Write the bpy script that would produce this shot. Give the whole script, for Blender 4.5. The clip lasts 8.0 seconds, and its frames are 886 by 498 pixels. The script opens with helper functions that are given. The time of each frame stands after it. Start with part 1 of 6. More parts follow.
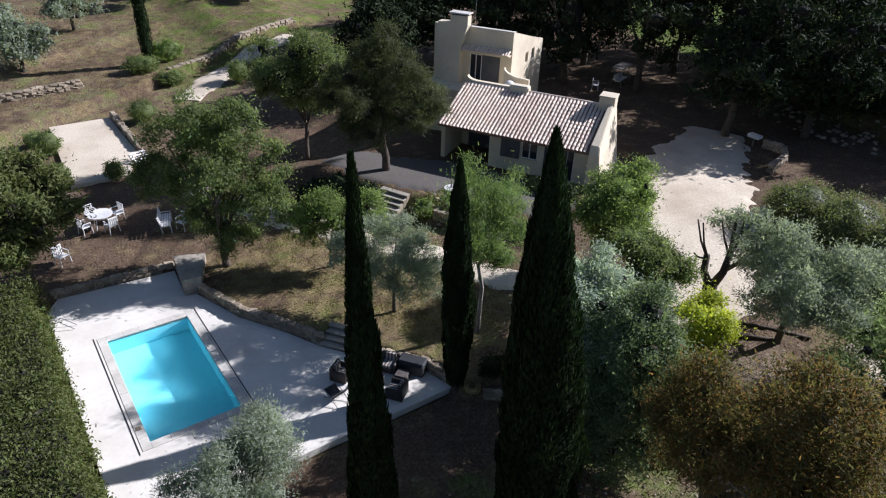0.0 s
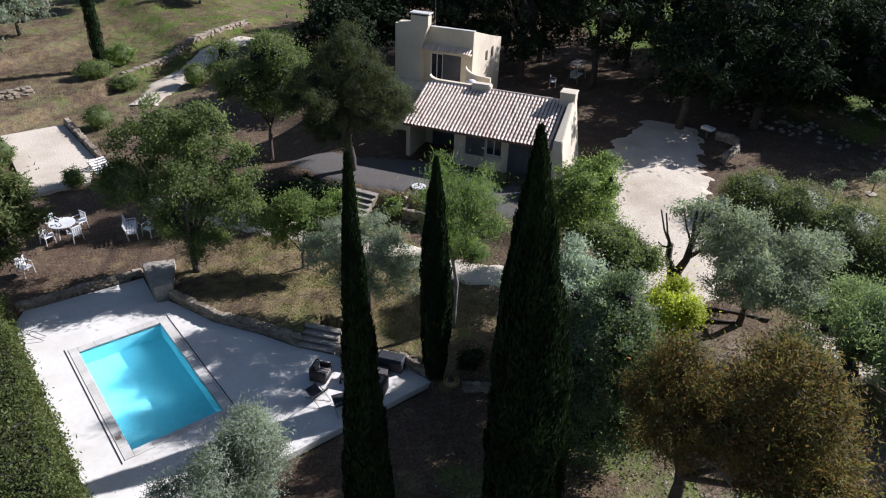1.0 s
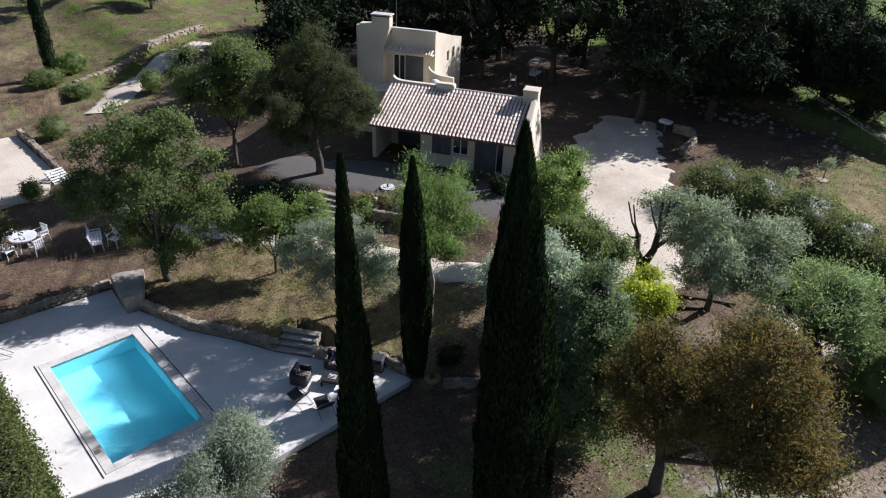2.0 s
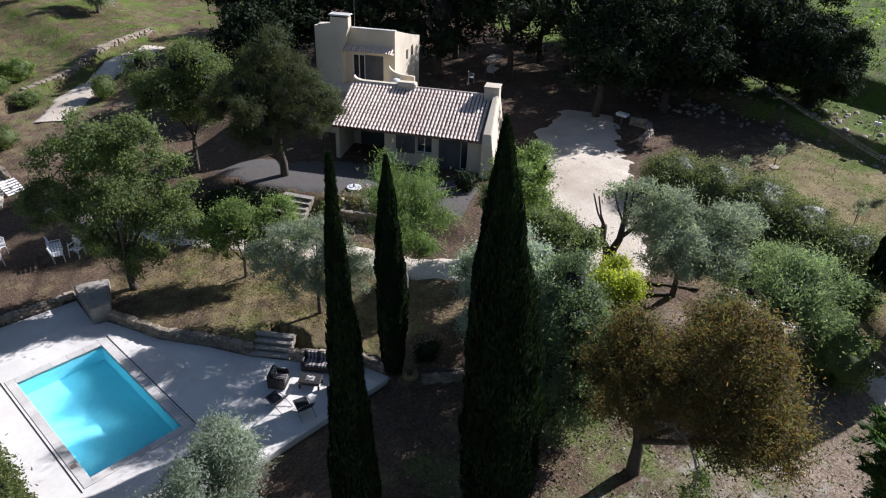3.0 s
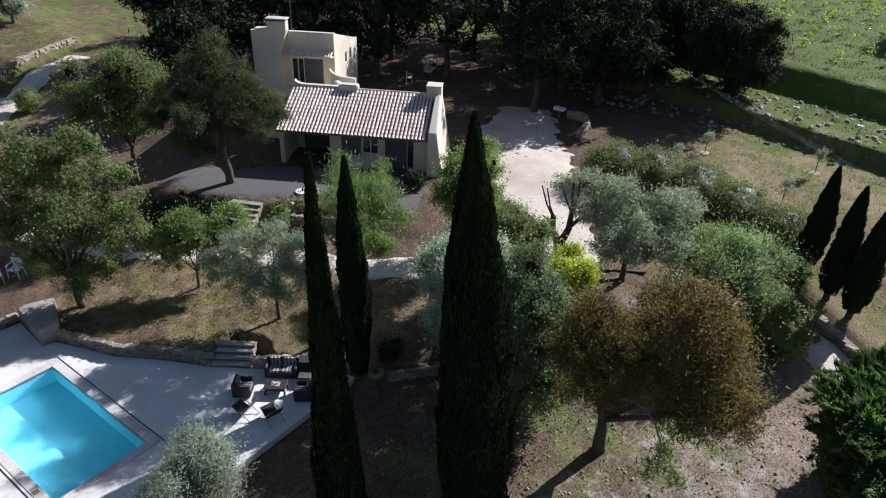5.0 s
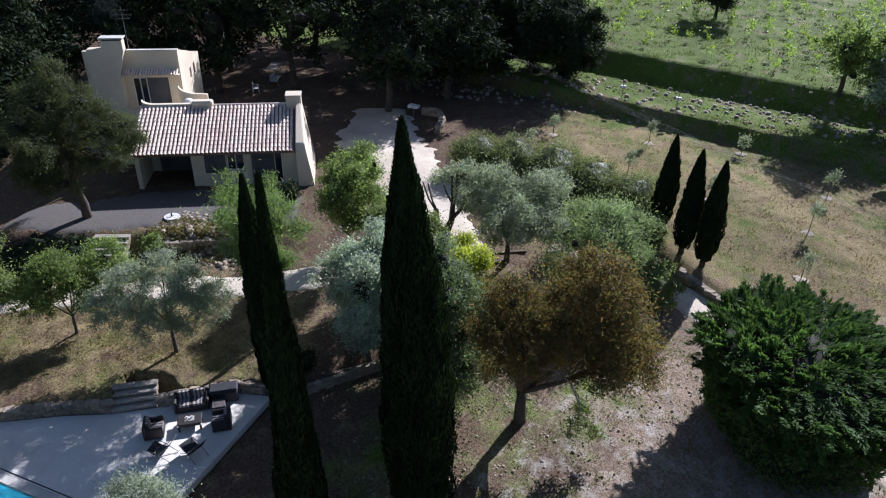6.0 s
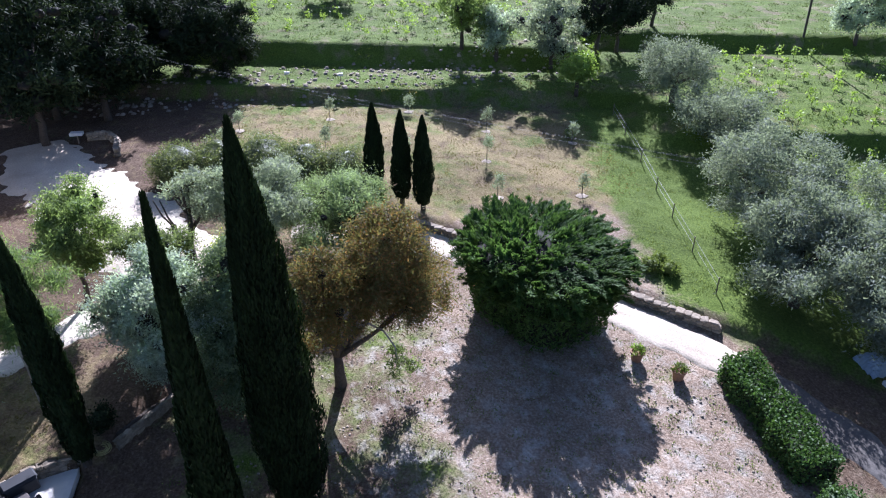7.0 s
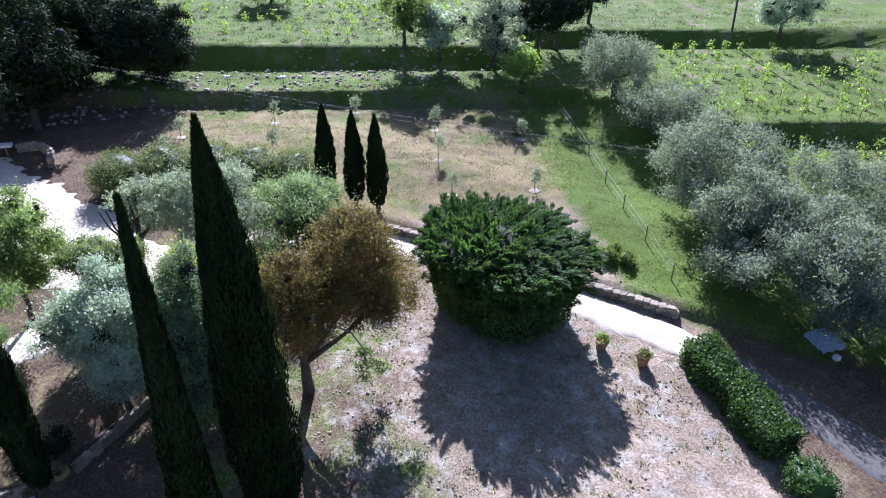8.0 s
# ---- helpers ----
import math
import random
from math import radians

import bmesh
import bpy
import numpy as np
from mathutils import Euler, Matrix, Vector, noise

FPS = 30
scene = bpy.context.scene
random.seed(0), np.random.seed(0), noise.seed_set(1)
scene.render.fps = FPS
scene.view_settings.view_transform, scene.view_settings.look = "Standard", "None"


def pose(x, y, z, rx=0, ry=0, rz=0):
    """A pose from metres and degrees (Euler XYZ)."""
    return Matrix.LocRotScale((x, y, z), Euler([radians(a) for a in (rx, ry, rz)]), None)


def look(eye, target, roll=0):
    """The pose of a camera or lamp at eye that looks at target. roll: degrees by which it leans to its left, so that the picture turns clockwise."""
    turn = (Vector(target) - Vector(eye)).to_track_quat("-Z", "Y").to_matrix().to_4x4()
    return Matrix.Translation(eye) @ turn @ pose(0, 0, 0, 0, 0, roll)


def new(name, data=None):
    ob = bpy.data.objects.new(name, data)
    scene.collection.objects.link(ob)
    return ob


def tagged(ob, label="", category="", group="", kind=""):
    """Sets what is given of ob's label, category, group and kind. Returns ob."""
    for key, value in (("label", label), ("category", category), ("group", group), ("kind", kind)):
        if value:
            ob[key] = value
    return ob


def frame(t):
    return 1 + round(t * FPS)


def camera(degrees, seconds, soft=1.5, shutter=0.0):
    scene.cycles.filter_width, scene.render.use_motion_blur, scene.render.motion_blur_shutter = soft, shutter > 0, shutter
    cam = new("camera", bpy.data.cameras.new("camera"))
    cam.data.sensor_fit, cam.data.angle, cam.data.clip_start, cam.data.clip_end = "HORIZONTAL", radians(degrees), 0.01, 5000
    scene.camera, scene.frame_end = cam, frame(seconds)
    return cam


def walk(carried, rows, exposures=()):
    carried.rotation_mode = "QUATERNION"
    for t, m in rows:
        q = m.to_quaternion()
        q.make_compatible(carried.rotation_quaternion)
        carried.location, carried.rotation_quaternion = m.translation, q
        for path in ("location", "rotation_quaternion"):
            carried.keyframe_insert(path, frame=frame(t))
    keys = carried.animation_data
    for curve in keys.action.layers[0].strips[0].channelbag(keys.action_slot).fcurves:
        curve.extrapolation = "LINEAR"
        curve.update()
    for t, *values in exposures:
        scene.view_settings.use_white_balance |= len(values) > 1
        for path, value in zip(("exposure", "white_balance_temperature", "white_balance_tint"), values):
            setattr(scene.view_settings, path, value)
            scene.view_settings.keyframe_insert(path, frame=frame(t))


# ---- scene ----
cam = camera(66.0, 8.0, 1.15)
PATH = [
    (0, (-2.226, -23.528, 22.21), (-1.216, -22.14, 21.185), 2.3),
    (0.5, (-2.804, -23.666, 22.378), (-1.739, -22.319, 21.353), 2.5),
    (1, (-3.222, -23.453, 22.396), (-2.112, -22.141, 21.372), 2.5),
    (1.5, (-3.619, -23.335, 22.411), (-2.466, -22.058, 21.391), 2.4),
    (3, (-4.757, -22.916, 22.484), (-3.472, -21.769, 21.467), 2.2),
    (3.5, (-5.078, -22.836, 22.5), (-3.757, -21.729, 21.485), 2.1),
    (4, (-5.406, -22.678, 22.52), (-4.047, -21.616, 21.508), 2.1),
    (5.5, (-6.362, -22.166, 22.615), (-4.886, -21.265, 21.61), 1.9),
    (6, (-7.699, -20.612, 22.852), (-6.078, -19.994, 21.855), 1.6),
    (6.5, (-9.883, -17.729, 23.269), (-8.15, -17.647, 22.275), 0.4),
    (7, (-10.879, -15.597, 23.112), (-9.18, -15.934, 22.111), 0.1),
    (7.5, (-10.84, -15.188, 23.053), (-9.16, -15.607, 22.052), 0.1),
    (8, (-10.523, -14.494, 22.777), (-8.862, -15.0, 21.784), 0.4),
]
EXPOSURES = [(0, 0.53, 5700, 17), (5.5, 0.55, 5550, 19), (6.0, 0.64, 5450, 20), (7.0, 1.33, 5200, 24), (8.0, 1.43, 5100, 24)]
walk(cam, [(t, look(Vector(eye) * 0.82, Vector(target) * 0.82, roll)) for t, eye, target, roll in PATH], EXPOSURES)


# ---- world and sun ----
SUN_TO = Vector((math.cos(radians(33)) * 0.972, math.cos(radians(33)) * -0.235, math.sin(radians(33))))
world = bpy.data.worlds.new("sky")
scene.world = world
world.use_nodes = True
wn = world.node_tree
wn.nodes.clear()
sky = wn.nodes.new("ShaderNodeTexSky")
sky.sky_type = "NISHITA"
sky.sun_disc = False
sky.sun_elevation = radians(33)
sky.sun_rotation = math.atan2(SUN_TO.x, SUN_TO.y)
bgd = wn.nodes.new("ShaderNodeBackground")
bgd.inputs["Strength"].default_value = 0.052
out = wn.nodes.new("ShaderNodeOutputWorld")
wn.links.new(sky.outputs[0], bgd.inputs[0])
wn.links.new(bgd.outputs[0], out.inputs[0])
sun_data = bpy.data.lights.new("sun", "SUN")
sun_data.energy, sun_data.angle, sun_data.color = 5.3, radians(0.53), (1.0, 0.95, 0.88)
sun = new("sun", sun_data)
sun.matrix_world = look(SUN_TO * 200, (0, 0, 0))



# ---- materials ----
def nodes_of(name):
    m = bpy.data.materials.new(name)
    m.use_nodes = True
    nt = m.node_tree
    return m, nt, nt.nodes["Principled BSDF"]


def noise_node(nt, scale, detail=4.0, rough=0.6, vec=None):
    n = nt.nodes.new("ShaderNodeTexNoise")
    n.inputs["Scale"].default_value, n.inputs["Detail"].default_value, n.inputs["Roughness"].default_value = scale, detail, rough
    if vec is not None:
        nt.links.new(vec, n.inputs["Vector"])
    return n


def ramp(nt, fac, stops):
    r = nt.nodes.new("ShaderNodeValToRGB")
    e = r.color_ramp.elements
    while len(e) < len(stops):
        e.new(0.5)
    for el, (p, c) in zip(e, stops):
        el.position, el.color = p, (*c, 1) if len(c) == 3 else c
    nt.links.new(fac, r.inputs[0])
    return r


def mixc(nt, fac, a, b, blend="MIX"):
    m = nt.nodes.new("ShaderNodeMix")
    m.data_type, m.blend_type = "RGBA", blend
    for v, s in ((fac, m.inputs[0]), (a, m.inputs[6]), (b, m.inputs[7])):
        if isinstance(v, (int, float)):
            s.default_value = v
        elif isinstance(v, tuple):
            s.default_value = (*v, 1)
        else:
            nt.links.new(v, s)
    return m.outputs[2]


def coords(nt):
    g = nt.nodes.new("ShaderNodeNewGeometry")
    return g.outputs["Position"]


def bump(nt, bsdf, height, strength=0.4, dist=0.02):
    b = nt.nodes.new("ShaderNodeBump")
    b.inputs["Strength"].default_value, b.inputs["Distance"].default_value = strength, dist
    nt.links.new(height, b.inputs["Height"])
    nt.links.new(b.outputs[0], bsdf.inputs["Normal"])


def surface(name, lo, hi, fine=6.0, coarse=0.6, rough=0.85, metal=0.0, relief=0.3, dist=0.02, island=0.0, stain=None):
    """A two-scale surface: grain between two colours, broad stains, relief."""
    m, nt, b = nodes_of(name)
    p = coords(nt)
    n1, n2 = noise_node(nt, fine, 6, 0.65, p), noise_node(nt, coarse, 3, 0.55, p)
    c1 = ramp(nt, n1.outputs[0], [(0.3, lo), (0.7, hi)]).outputs[0]
    dark = stain or tuple(v * 0.72 for v in lo)
    f = ramp(nt, n2.outputs[0], [(0.42, (0, 0, 0)), (0.72, (0.7, 0.7, 0.7))]).outputs[0]
    c = mixc(nt, f, c1, dark)
    if island:
        g = nt.nodes.new("ShaderNodeNewGeometry")
        o = nt.nodes.new("ShaderNodeObjectInfo")
        a = nt.nodes.new("ShaderNodeMath")
        a.operation = "ADD"
        nt.links.new(g.outputs["Random Per Island"], a.inputs[0])
        nt.links.new(o.outputs["Random"], a.inputs[1])
        fr = nt.nodes.new("ShaderNodeMath")
        fr.operation = "FRACT"
        nt.links.new(a.outputs[0], fr.inputs[0])
        v = ramp(nt, fr.outputs[0], [(0, (1 - island,) * 3), (1, (1 + island,) * 3)]).outputs[0]
        c = mixc(nt, 1.0, c, v, "MULTIPLY")
    nt.links.new(c, b.inputs["Base Color"])
    b.inputs["Roughness"].default_value, b.inputs["Metallic"].default_value = rough, metal
    if relief:
        bump(nt, b, n1.outputs[0], relief, dist)
    return m


def foliage(name, cols, gloss=0.5, through_light=0.3, spec=0.4):
    """Leaves: every leaf its own shade, some light passing through."""
    m, nt, b = nodes_of(name)
    mean = np.mean(cols, axis=0)
    cols = [tuple(float(v) for v in mean + (np.array(c) - mean) * 0.6) for c in cols]
    g = nt.nodes.new("ShaderNodeNewGeometry")
    n = noise_node(nt, 0.8, 3, 0.55, g.outputs["Position"])
    r = ramp(nt, g.outputs["Random Per Island"], [(i / (len(cols) - 1), c) for i, c in enumerate(cols)]).outputs[0]
    v = ramp(nt, n.outputs[0], [(0.35, (0.75,) * 3), (0.65, (1.2,) * 3)]).outputs[0]
    c = mixc(nt, 1.0, r, v, "MULTIPLY")
    nt.links.new(c, b.inputs["Base Color"])
    b.inputs["Roughness"].default_value = gloss
    b.inputs["Specular IOR Level"].default_value = spec
    t = nt.nodes.new("ShaderNodeBsdfTranslucent")
    nt.links.new(mixc(nt, 1.0, c, (1.5, 1.55, 0.95), "MULTIPLY"), t.inputs[0])
    mx = nt.nodes.new("ShaderNodeMixShader")
    mx.inputs[0].default_value = through_light
    nt.links.new(b.outputs[0], mx.inputs[1])
    nt.links.new(t.outputs[0], mx.inputs[2])
    nt.links.new(mx.outputs[0], nt.nodes["Material Output"].inputs[0])
    return m


def plain(name, col, rough=0.5, metal=0.0, var=0.12, scale=9.0):
    lo, hi = tuple(c * (1 - var) for c in col), tuple(min(1, c * (1 + var)) for c in col)
    return surface(name, lo, hi, scale, 1.2, rough, metal, 0.12, 0.01)


def glass_mat(name, tint=(0.02, 0.025, 0.03)):
    m, nt, b = nodes_of(name)
    b.inputs["Base Color"].default_value = (*tint, 1)
    b.inputs["Roughness"].default_value = 0.05
    b.inputs["Specular IOR Level"].default_value = 0.6
    return m


def water_mat():
    m, nt, b = nodes_of("pool_water")
    p = coords(nt)
    n1, n2 = noise_node(nt, 1.6, 3, 0.6, p), noise_node(nt, 7.0, 2, 0.5, p)
    add = nt.nodes.new("ShaderNodeMath")
    add.operation = "MULTIPLY_ADD"
    add.inputs[1].default_value = 0.35
    nt.links.new(n2.outputs[0], add.inputs[0])
    nt.links.new(n1.outputs[0], add.inputs[2])
    bm_ = nt.nodes.new("ShaderNodeBump")
    bm_.inputs["Strength"].default_value, bm_.inputs["Distance"].default_value = 0.35, 0.05
    nt.links.new(add.outputs[0], bm_.inputs["Height"])
    tr = nt.nodes.new("ShaderNodeBsdfRefraction")
    tr.inputs["Color"].default_value, tr.inputs["IOR"].default_value, tr.inputs["Roughness"].default_value = (0.62, 0.93, 0.98, 1), 1.33, 0.02
    gl = nt.nodes.new("ShaderNodeBsdfGlossy")
    gl.inputs["Roughness"].default_value = 0.06
    fr = nt.nodes.new("ShaderNodeFresnel")
    fr.inputs["IOR"].default_value = 1.33
    for s in (tr, gl, fr):
        nt.links.new(bm_.outputs[0], s.inputs["Normal"])
    mx = nt.nodes.new("ShaderNodeMixShader")
    nt.links.new(fr.outputs[0], mx.inputs[0])
    nt.links.new(tr.outputs[0], mx.inputs[1])
    nt.links.new(gl.outputs[0], mx.inputs[2])
    nt.links.new(mx.outputs[0], nt.nodes["Material Output"].inputs[0])
    return m


def ground_mat():
    """Earth, dry grass and green grass: the share of each kind of growth is stored on the sheet, broken up by noise."""
    m, nt, b = nodes_of("ground")
    p = coords(nt)
    att = nt.nodes.new("ShaderNodeAttribute")
    att.attribute_name = "cover"
    sep = nt.nodes.new("ShaderNodeSeparateColor")
    nt.links.new(att.outputs["Color"], sep.inputs[0])
    nf, nm, nc = noise_node(nt, 9.0, 7, 0.7, p), noise_node(nt, 1.1, 5, 0.65, p), noise_node(nt, 0.22, 4, 0.6, p)
    pale = ramp(nt, nf.outputs[0], [(0.28, (0.13, 0.09, 0.06)), (0.5, (0.285, 0.215, 0.153)), (0.74, (0.5, 0.415, 0.325))]).outputs[0]
    # dark soil colour, also laid where tree shade darkens the ground
    loam_and_shade = ramp(nt, nf.outputs[0], [(0.28, (0.05, 0.033, 0.02)), (0.5, (0.12, 0.08, 0.052)), (0.76, (0.24, 0.18, 0.125))]).outputs[0]
    npatch = noise_node(nt, 0.4, 6, 0.72, p)
    soil = nt.nodes.new("ShaderNodeMath")
    soil.operation = "ADD"
    nt.links.new(att.outputs["Alpha"], soil.inputs[0])
    nt.links.new(npatch.outputs[0], soil.inputs[1])
    earth = mixc(nt, ramp(nt, soil.outputs[0], [(0.78, (0, 0, 0)), (1.02, (1, 1, 1))]).outputs[0], loam_and_shade, pale)
    dry = ramp(nt, nf.outputs[0], [(0.3, (0.14, 0.11, 0.05)), (0.55, (0.26, 0.205, 0.1)), (0.75, (0.38, 0.31, 0.17))]).outputs[0]
    green = ramp(nt, nf.outputs[0], [(0.3, (0.042, 0.07, 0.011)), (0.55, (0.108, 0.156, 0.024)), (0.75, (0.215, 0.265, 0.052))]).outputs[0]
    stone = ramp(nt, nf.outputs[0], [(0.3, (0.28, 0.25, 0.21)), (0.7, (0.55, 0.51, 0.45))]).outputs[0]

    def share(ch, noise_out, k):
        a = nt.nodes.new("ShaderNodeMath")
        a.operation = "ADD"
        nt.links.new(sep.outputs[ch], a.inputs[0])
        nt.links.new(noise_out, a.inputs[1])
        return ramp(nt, a.outputs[0], [(0.88 - k, (0, 0, 0)), (0.88 + k, (1, 1, 1))]).outputs[0]

    c = mixc(nt, share("Red", nm.outputs[0], 0.12), earth, dry)
    c = mixc(nt, share("Green", npatch.outputs[0], 0.1), c, green)
    c = mixc(nt, share("Blue", nm.outputs[0], 0.1), c, stone)
    v = ramp(nt, nc.outputs[0], [(0.3, (0.7,) * 3), (0.7, (1.2,) * 3)]).outputs[0]
    c = mixc(nt, 1.0, c, v, "MULTIPLY")
    nt.links.new(c, b.inputs["Base Color"])
    b.inputs["Roughness"].default_value = 0.95
    b.inputs["Specular IOR Level"].default_value = 0.15
    bump(nt, b, nf.outputs[0], 0.8, 0.08)
    return m


M = {
    "ground": ground_mat(),
    "gravel": surface("gravel", (0.5, 0.42, 0.315), (0.76, 0.68, 0.54), 10, 0.3, 0.95, 0, 0.6, 0.04, stain=(0.36, 0.285, 0.205)),
    "concrete": surface("pale_concrete", (0.7, 0.665, 0.6), (0.8, 0.765, 0.69), 5, 0.5, 0.8, 0, 0.15, 0.01, stain=(0.57, 0.53, 0.46)),
    "coping": surface("coping_stone", (0.58, 0.55, 0.49), (0.7, 0.67, 0.6), 8, 0.9, 0.75, 0, 0.2, 0.01, 0.06),
    "liner": surface("pool_liner", (0.34, 0.66, 0.74), (0.44, 0.76, 0.82), 4, 0.5, 0.5, 0, 0, stain=(0.34, 0.64, 0.72)),
    "water": water_mat(),
    "render": surface("lime_render", (0.6, 0.52, 0.385), (0.74, 0.66, 0.5), 14, 0.45, 0.9, 0, 0.35, 0.012, stain=(0.5, 0.43, 0.32)),
    # gravel darkened in colour to carry the shade on terrace and lane
    "shade_gravel": surface("gravel_with_shade", (0.075, 0.066, 0.058), (0.135, 0.12, 0.104), 12, 0.5, 0.95, 0, 0.5, 0.03, stain=(0.11, 0.105, 0.1)),
    "tile_bed": surface("tile_bed", (0.16, 0.1, 0.075), (0.26, 0.17, 0.13), 5, 0.7, 0.9, 0, 0.2, 0.01),
    "tile": surface("clay_tile", (0.72, 0.57, 0.465), (0.84, 0.73, 0.615), 3, 0.5, 0.85, 0, 0.1, 0.01, 0.16, stain=(0.64, 0.47, 0.38)),
    "stone": surface("field_stone", (0.2, 0.16, 0.11), (0.42, 0.35, 0.26), 7, 0.8, 0.9, 0, 0.5, 0.03, 0.25),
    "step": surface("step_slab", (0.3, 0.265, 0.215), (0.48, 0.43, 0.36), 7, 0.8, 0.9, 0, 0.3, 0.02, 0.12, stain=(0.14, 0.125, 0.1)),
    "shutter": surface("shutter_paint", (0.06, 0.065, 0.075), (0.1, 0.105, 0.115), 10, 1.5, 0.6, 0, 0.1),
    "glass": glass_mat("window_glass"),
    "white": plain("white_paint", (0.75, 0.74, 0.72), 0.5),
    "dark": plain("dark_wicker", (0.03, 0.026, 0.024), 0.6, 0, 0.3, 40),
    "stripe_l": plain("cushion_light", (0.42, 0.38, 0.34), 0.9),
    "stripe_d": plain("cushion_dark", (0.1, 0.085, 0.08), 0.9),
    "canvas": plain("dark_canvas", (0.025, 0.027, 0.032), 0.8),
    "metal": plain("grey_metal", (0.3, 0.3, 0.3), 0.4, 0.8),
    "black": plain("black_metal", (0.02, 0.02, 0.02), 0.5, 0.3),
    "bark": surface("bark", (0.05, 0.04, 0.03), (0.14, 0.11, 0.085), 12, 1.5, 0.95, 0, 0.7, 0.03),
    "bark_pale": surface("pale_bark", (0.22, 0.19, 0.16), (0.42, 0.38, 0.33), 12, 1.5, 0.95, 0, 0.6, 0.03),
    # core colour: the shade inside crowns and hedges, painted dark
    "core_shade": surface("crown_core_shade", (0.014, 0.013, 0.009), (0.03, 0.027, 0.018), 12, 1.5, 0.95, 0, 0.5, 0.03),
    "terracotta": plain("terracotta", (0.3, 0.16, 0.09), 0.8),
    "wood": plain("weathered_wood", (0.2, 0.16, 0.12), 0.85),
    "hose": plain("yellow_hose", (0.45, 0.4, 0.16), 0.5),
    "tarp": plain("pale_blue_tarp", (0.3, 0.36, 0.43), 0.6),
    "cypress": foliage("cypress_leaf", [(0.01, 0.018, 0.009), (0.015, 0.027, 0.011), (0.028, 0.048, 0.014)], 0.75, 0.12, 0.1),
    "broad": foliage("broad_leaf", [(0.085, 0.118, 0.045), (0.14, 0.18, 0.07), (0.24, 0.28, 0.13)], 0.6, 0.55, 0.2),
    "bright": foliage("bright_leaf", [(0.11, 0.16, 0.05), (0.175, 0.24, 0.08), (0.28, 0.345, 0.14)], 0.6, 0.56, 0.2),
    "olive": foliage("olive_leaf", [(0.185, 0.225, 0.17), (0.25, 0.29, 0.228), (0.36, 0.39, 0.325)], 0.65, 0.45, 0.15),
    "blue": foliage("silver_leaf", [(0.23, 0.285, 0.245), (0.345, 0.41, 0.36), (0.5, 0.55, 0.5)], 0.65, 0.5, 0.12),
    "pine": foliage("pine_needle", [(0.04, 0.058, 0.026), (0.066, 0.086, 0.035), (0.13, 0.128, 0.06)], 0.65, 0.38, 0.2),
    "ypine": foliage("young_pine_needle", [(0.1, 0.155, 0.055), (0.155, 0.22, 0.08), (0.24, 0.31, 0.125)], 0.6, 0.5, 0.2),
    "juniper": foliage("juniper_leaf", [(0.028, 0.058, 0.015), (0.065, 0.125, 0.03), (0.14, 0.22, 0.065)], 0.65, 0.35, 0.15),
    "red": foliage("bronze_leaf", [(0.09, 0.12, 0.042), (0.115, 0.13, 0.048), (0.165, 0.125, 0.053), (0.3, 0.13, 0.055)], 0.6, 0.47, 0.15),
    "ever": foliage("evergreen_leaf", [(0.085, 0.125, 0.065), (0.135, 0.185, 0.095), (0.23, 0.28, 0.165)], 0.55, 0.45, 0.25),
    "feather": foliage("feathery_leaf", [(0.14, 0.195, 0.1), (0.2, 0.262, 0.138), (0.28, 0.345, 0.195)], 0.6, 0.52, 0.15),
    "hedge": foliage("hedge_leaf", [(0.07, 0.1, 0.03), (0.115, 0.145, 0.045), (0.17, 0.175, 0.07)], 0.6, 0.4, 0.2),
    "laurel": foliage("laurel_leaf", [(0.065, 0.092, 0.034), (0.11, 0.14, 0.052), (0.22, 0.23, 0.11)], 0.5, 0.45, 0.3),
    "oldolive": foliage("old_olive_leaf", [(0.135, 0.165, 0.125), (0.195, 0.228, 0.178), (0.295, 0.325, 0.27)], 0.65, 0.4, 0.15),
    "yellow": foliage("yellow_leaf", [(0.24, 0.29, 0.03), (0.38, 0.42, 0.045), (0.52, 0.53, 0.08)], 0.5, 0.5),
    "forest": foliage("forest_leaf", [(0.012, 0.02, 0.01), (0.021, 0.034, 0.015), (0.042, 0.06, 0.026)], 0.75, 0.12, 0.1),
    "box": foliage("box_leaf", [(0.032, 0.07, 0.017), (0.06, 0.122, 0.026), (0.11, 0.18, 0.046)], 0.55, 0.3, 0.25),
    "vine": foliage("vine_leaf", [(0.13, 0.205, 0.033), (0.225, 0.32, 0.057), (0.34, 0.43, 0.115)], 0.5, 0.42, 0.3),
    "grass": foliage("grass_blade", [(0.08, 0.115, 0.025), (0.13, 0.175, 0.04), (0.21, 0.245, 0.08)], 0.65, 0.4, 0.2),
    "meadow": foliage("meadow_blade", [(0.042, 0.066, 0.014), (0.07, 0.102, 0.022), (0.125, 0.155, 0.043)], 0.65, 0.33, 0.2),
    "drygrass": foliage("dry_grass_blade", [(0.13, 0.11, 0.04), (0.19, 0.165, 0.07), (0.25, 0.22, 0.1)], 0.7, 0.3, 0.15),
}


# ---- mesh helpers ----
def part(name, bm, mat, parent=None, label="", m=None, smooth=False):
    """Links a bmesh as one mesh object, under a thing or a part if one is given."""
    me = bpy.data.meshes.new(name)
    bm.to_mesh(me)
    bm.free()
    me.materials.append(M[mat])
    if smooth:
        me.polygons.foreach_set("use_smooth", [True] * len(me.polygons))
    ob = new(name, me)
    if parent is not None:
        ob.parent = parent
    if m is not None:
        ob.matrix_basis = m
    if label:
        ob["label"] = label
    return ob


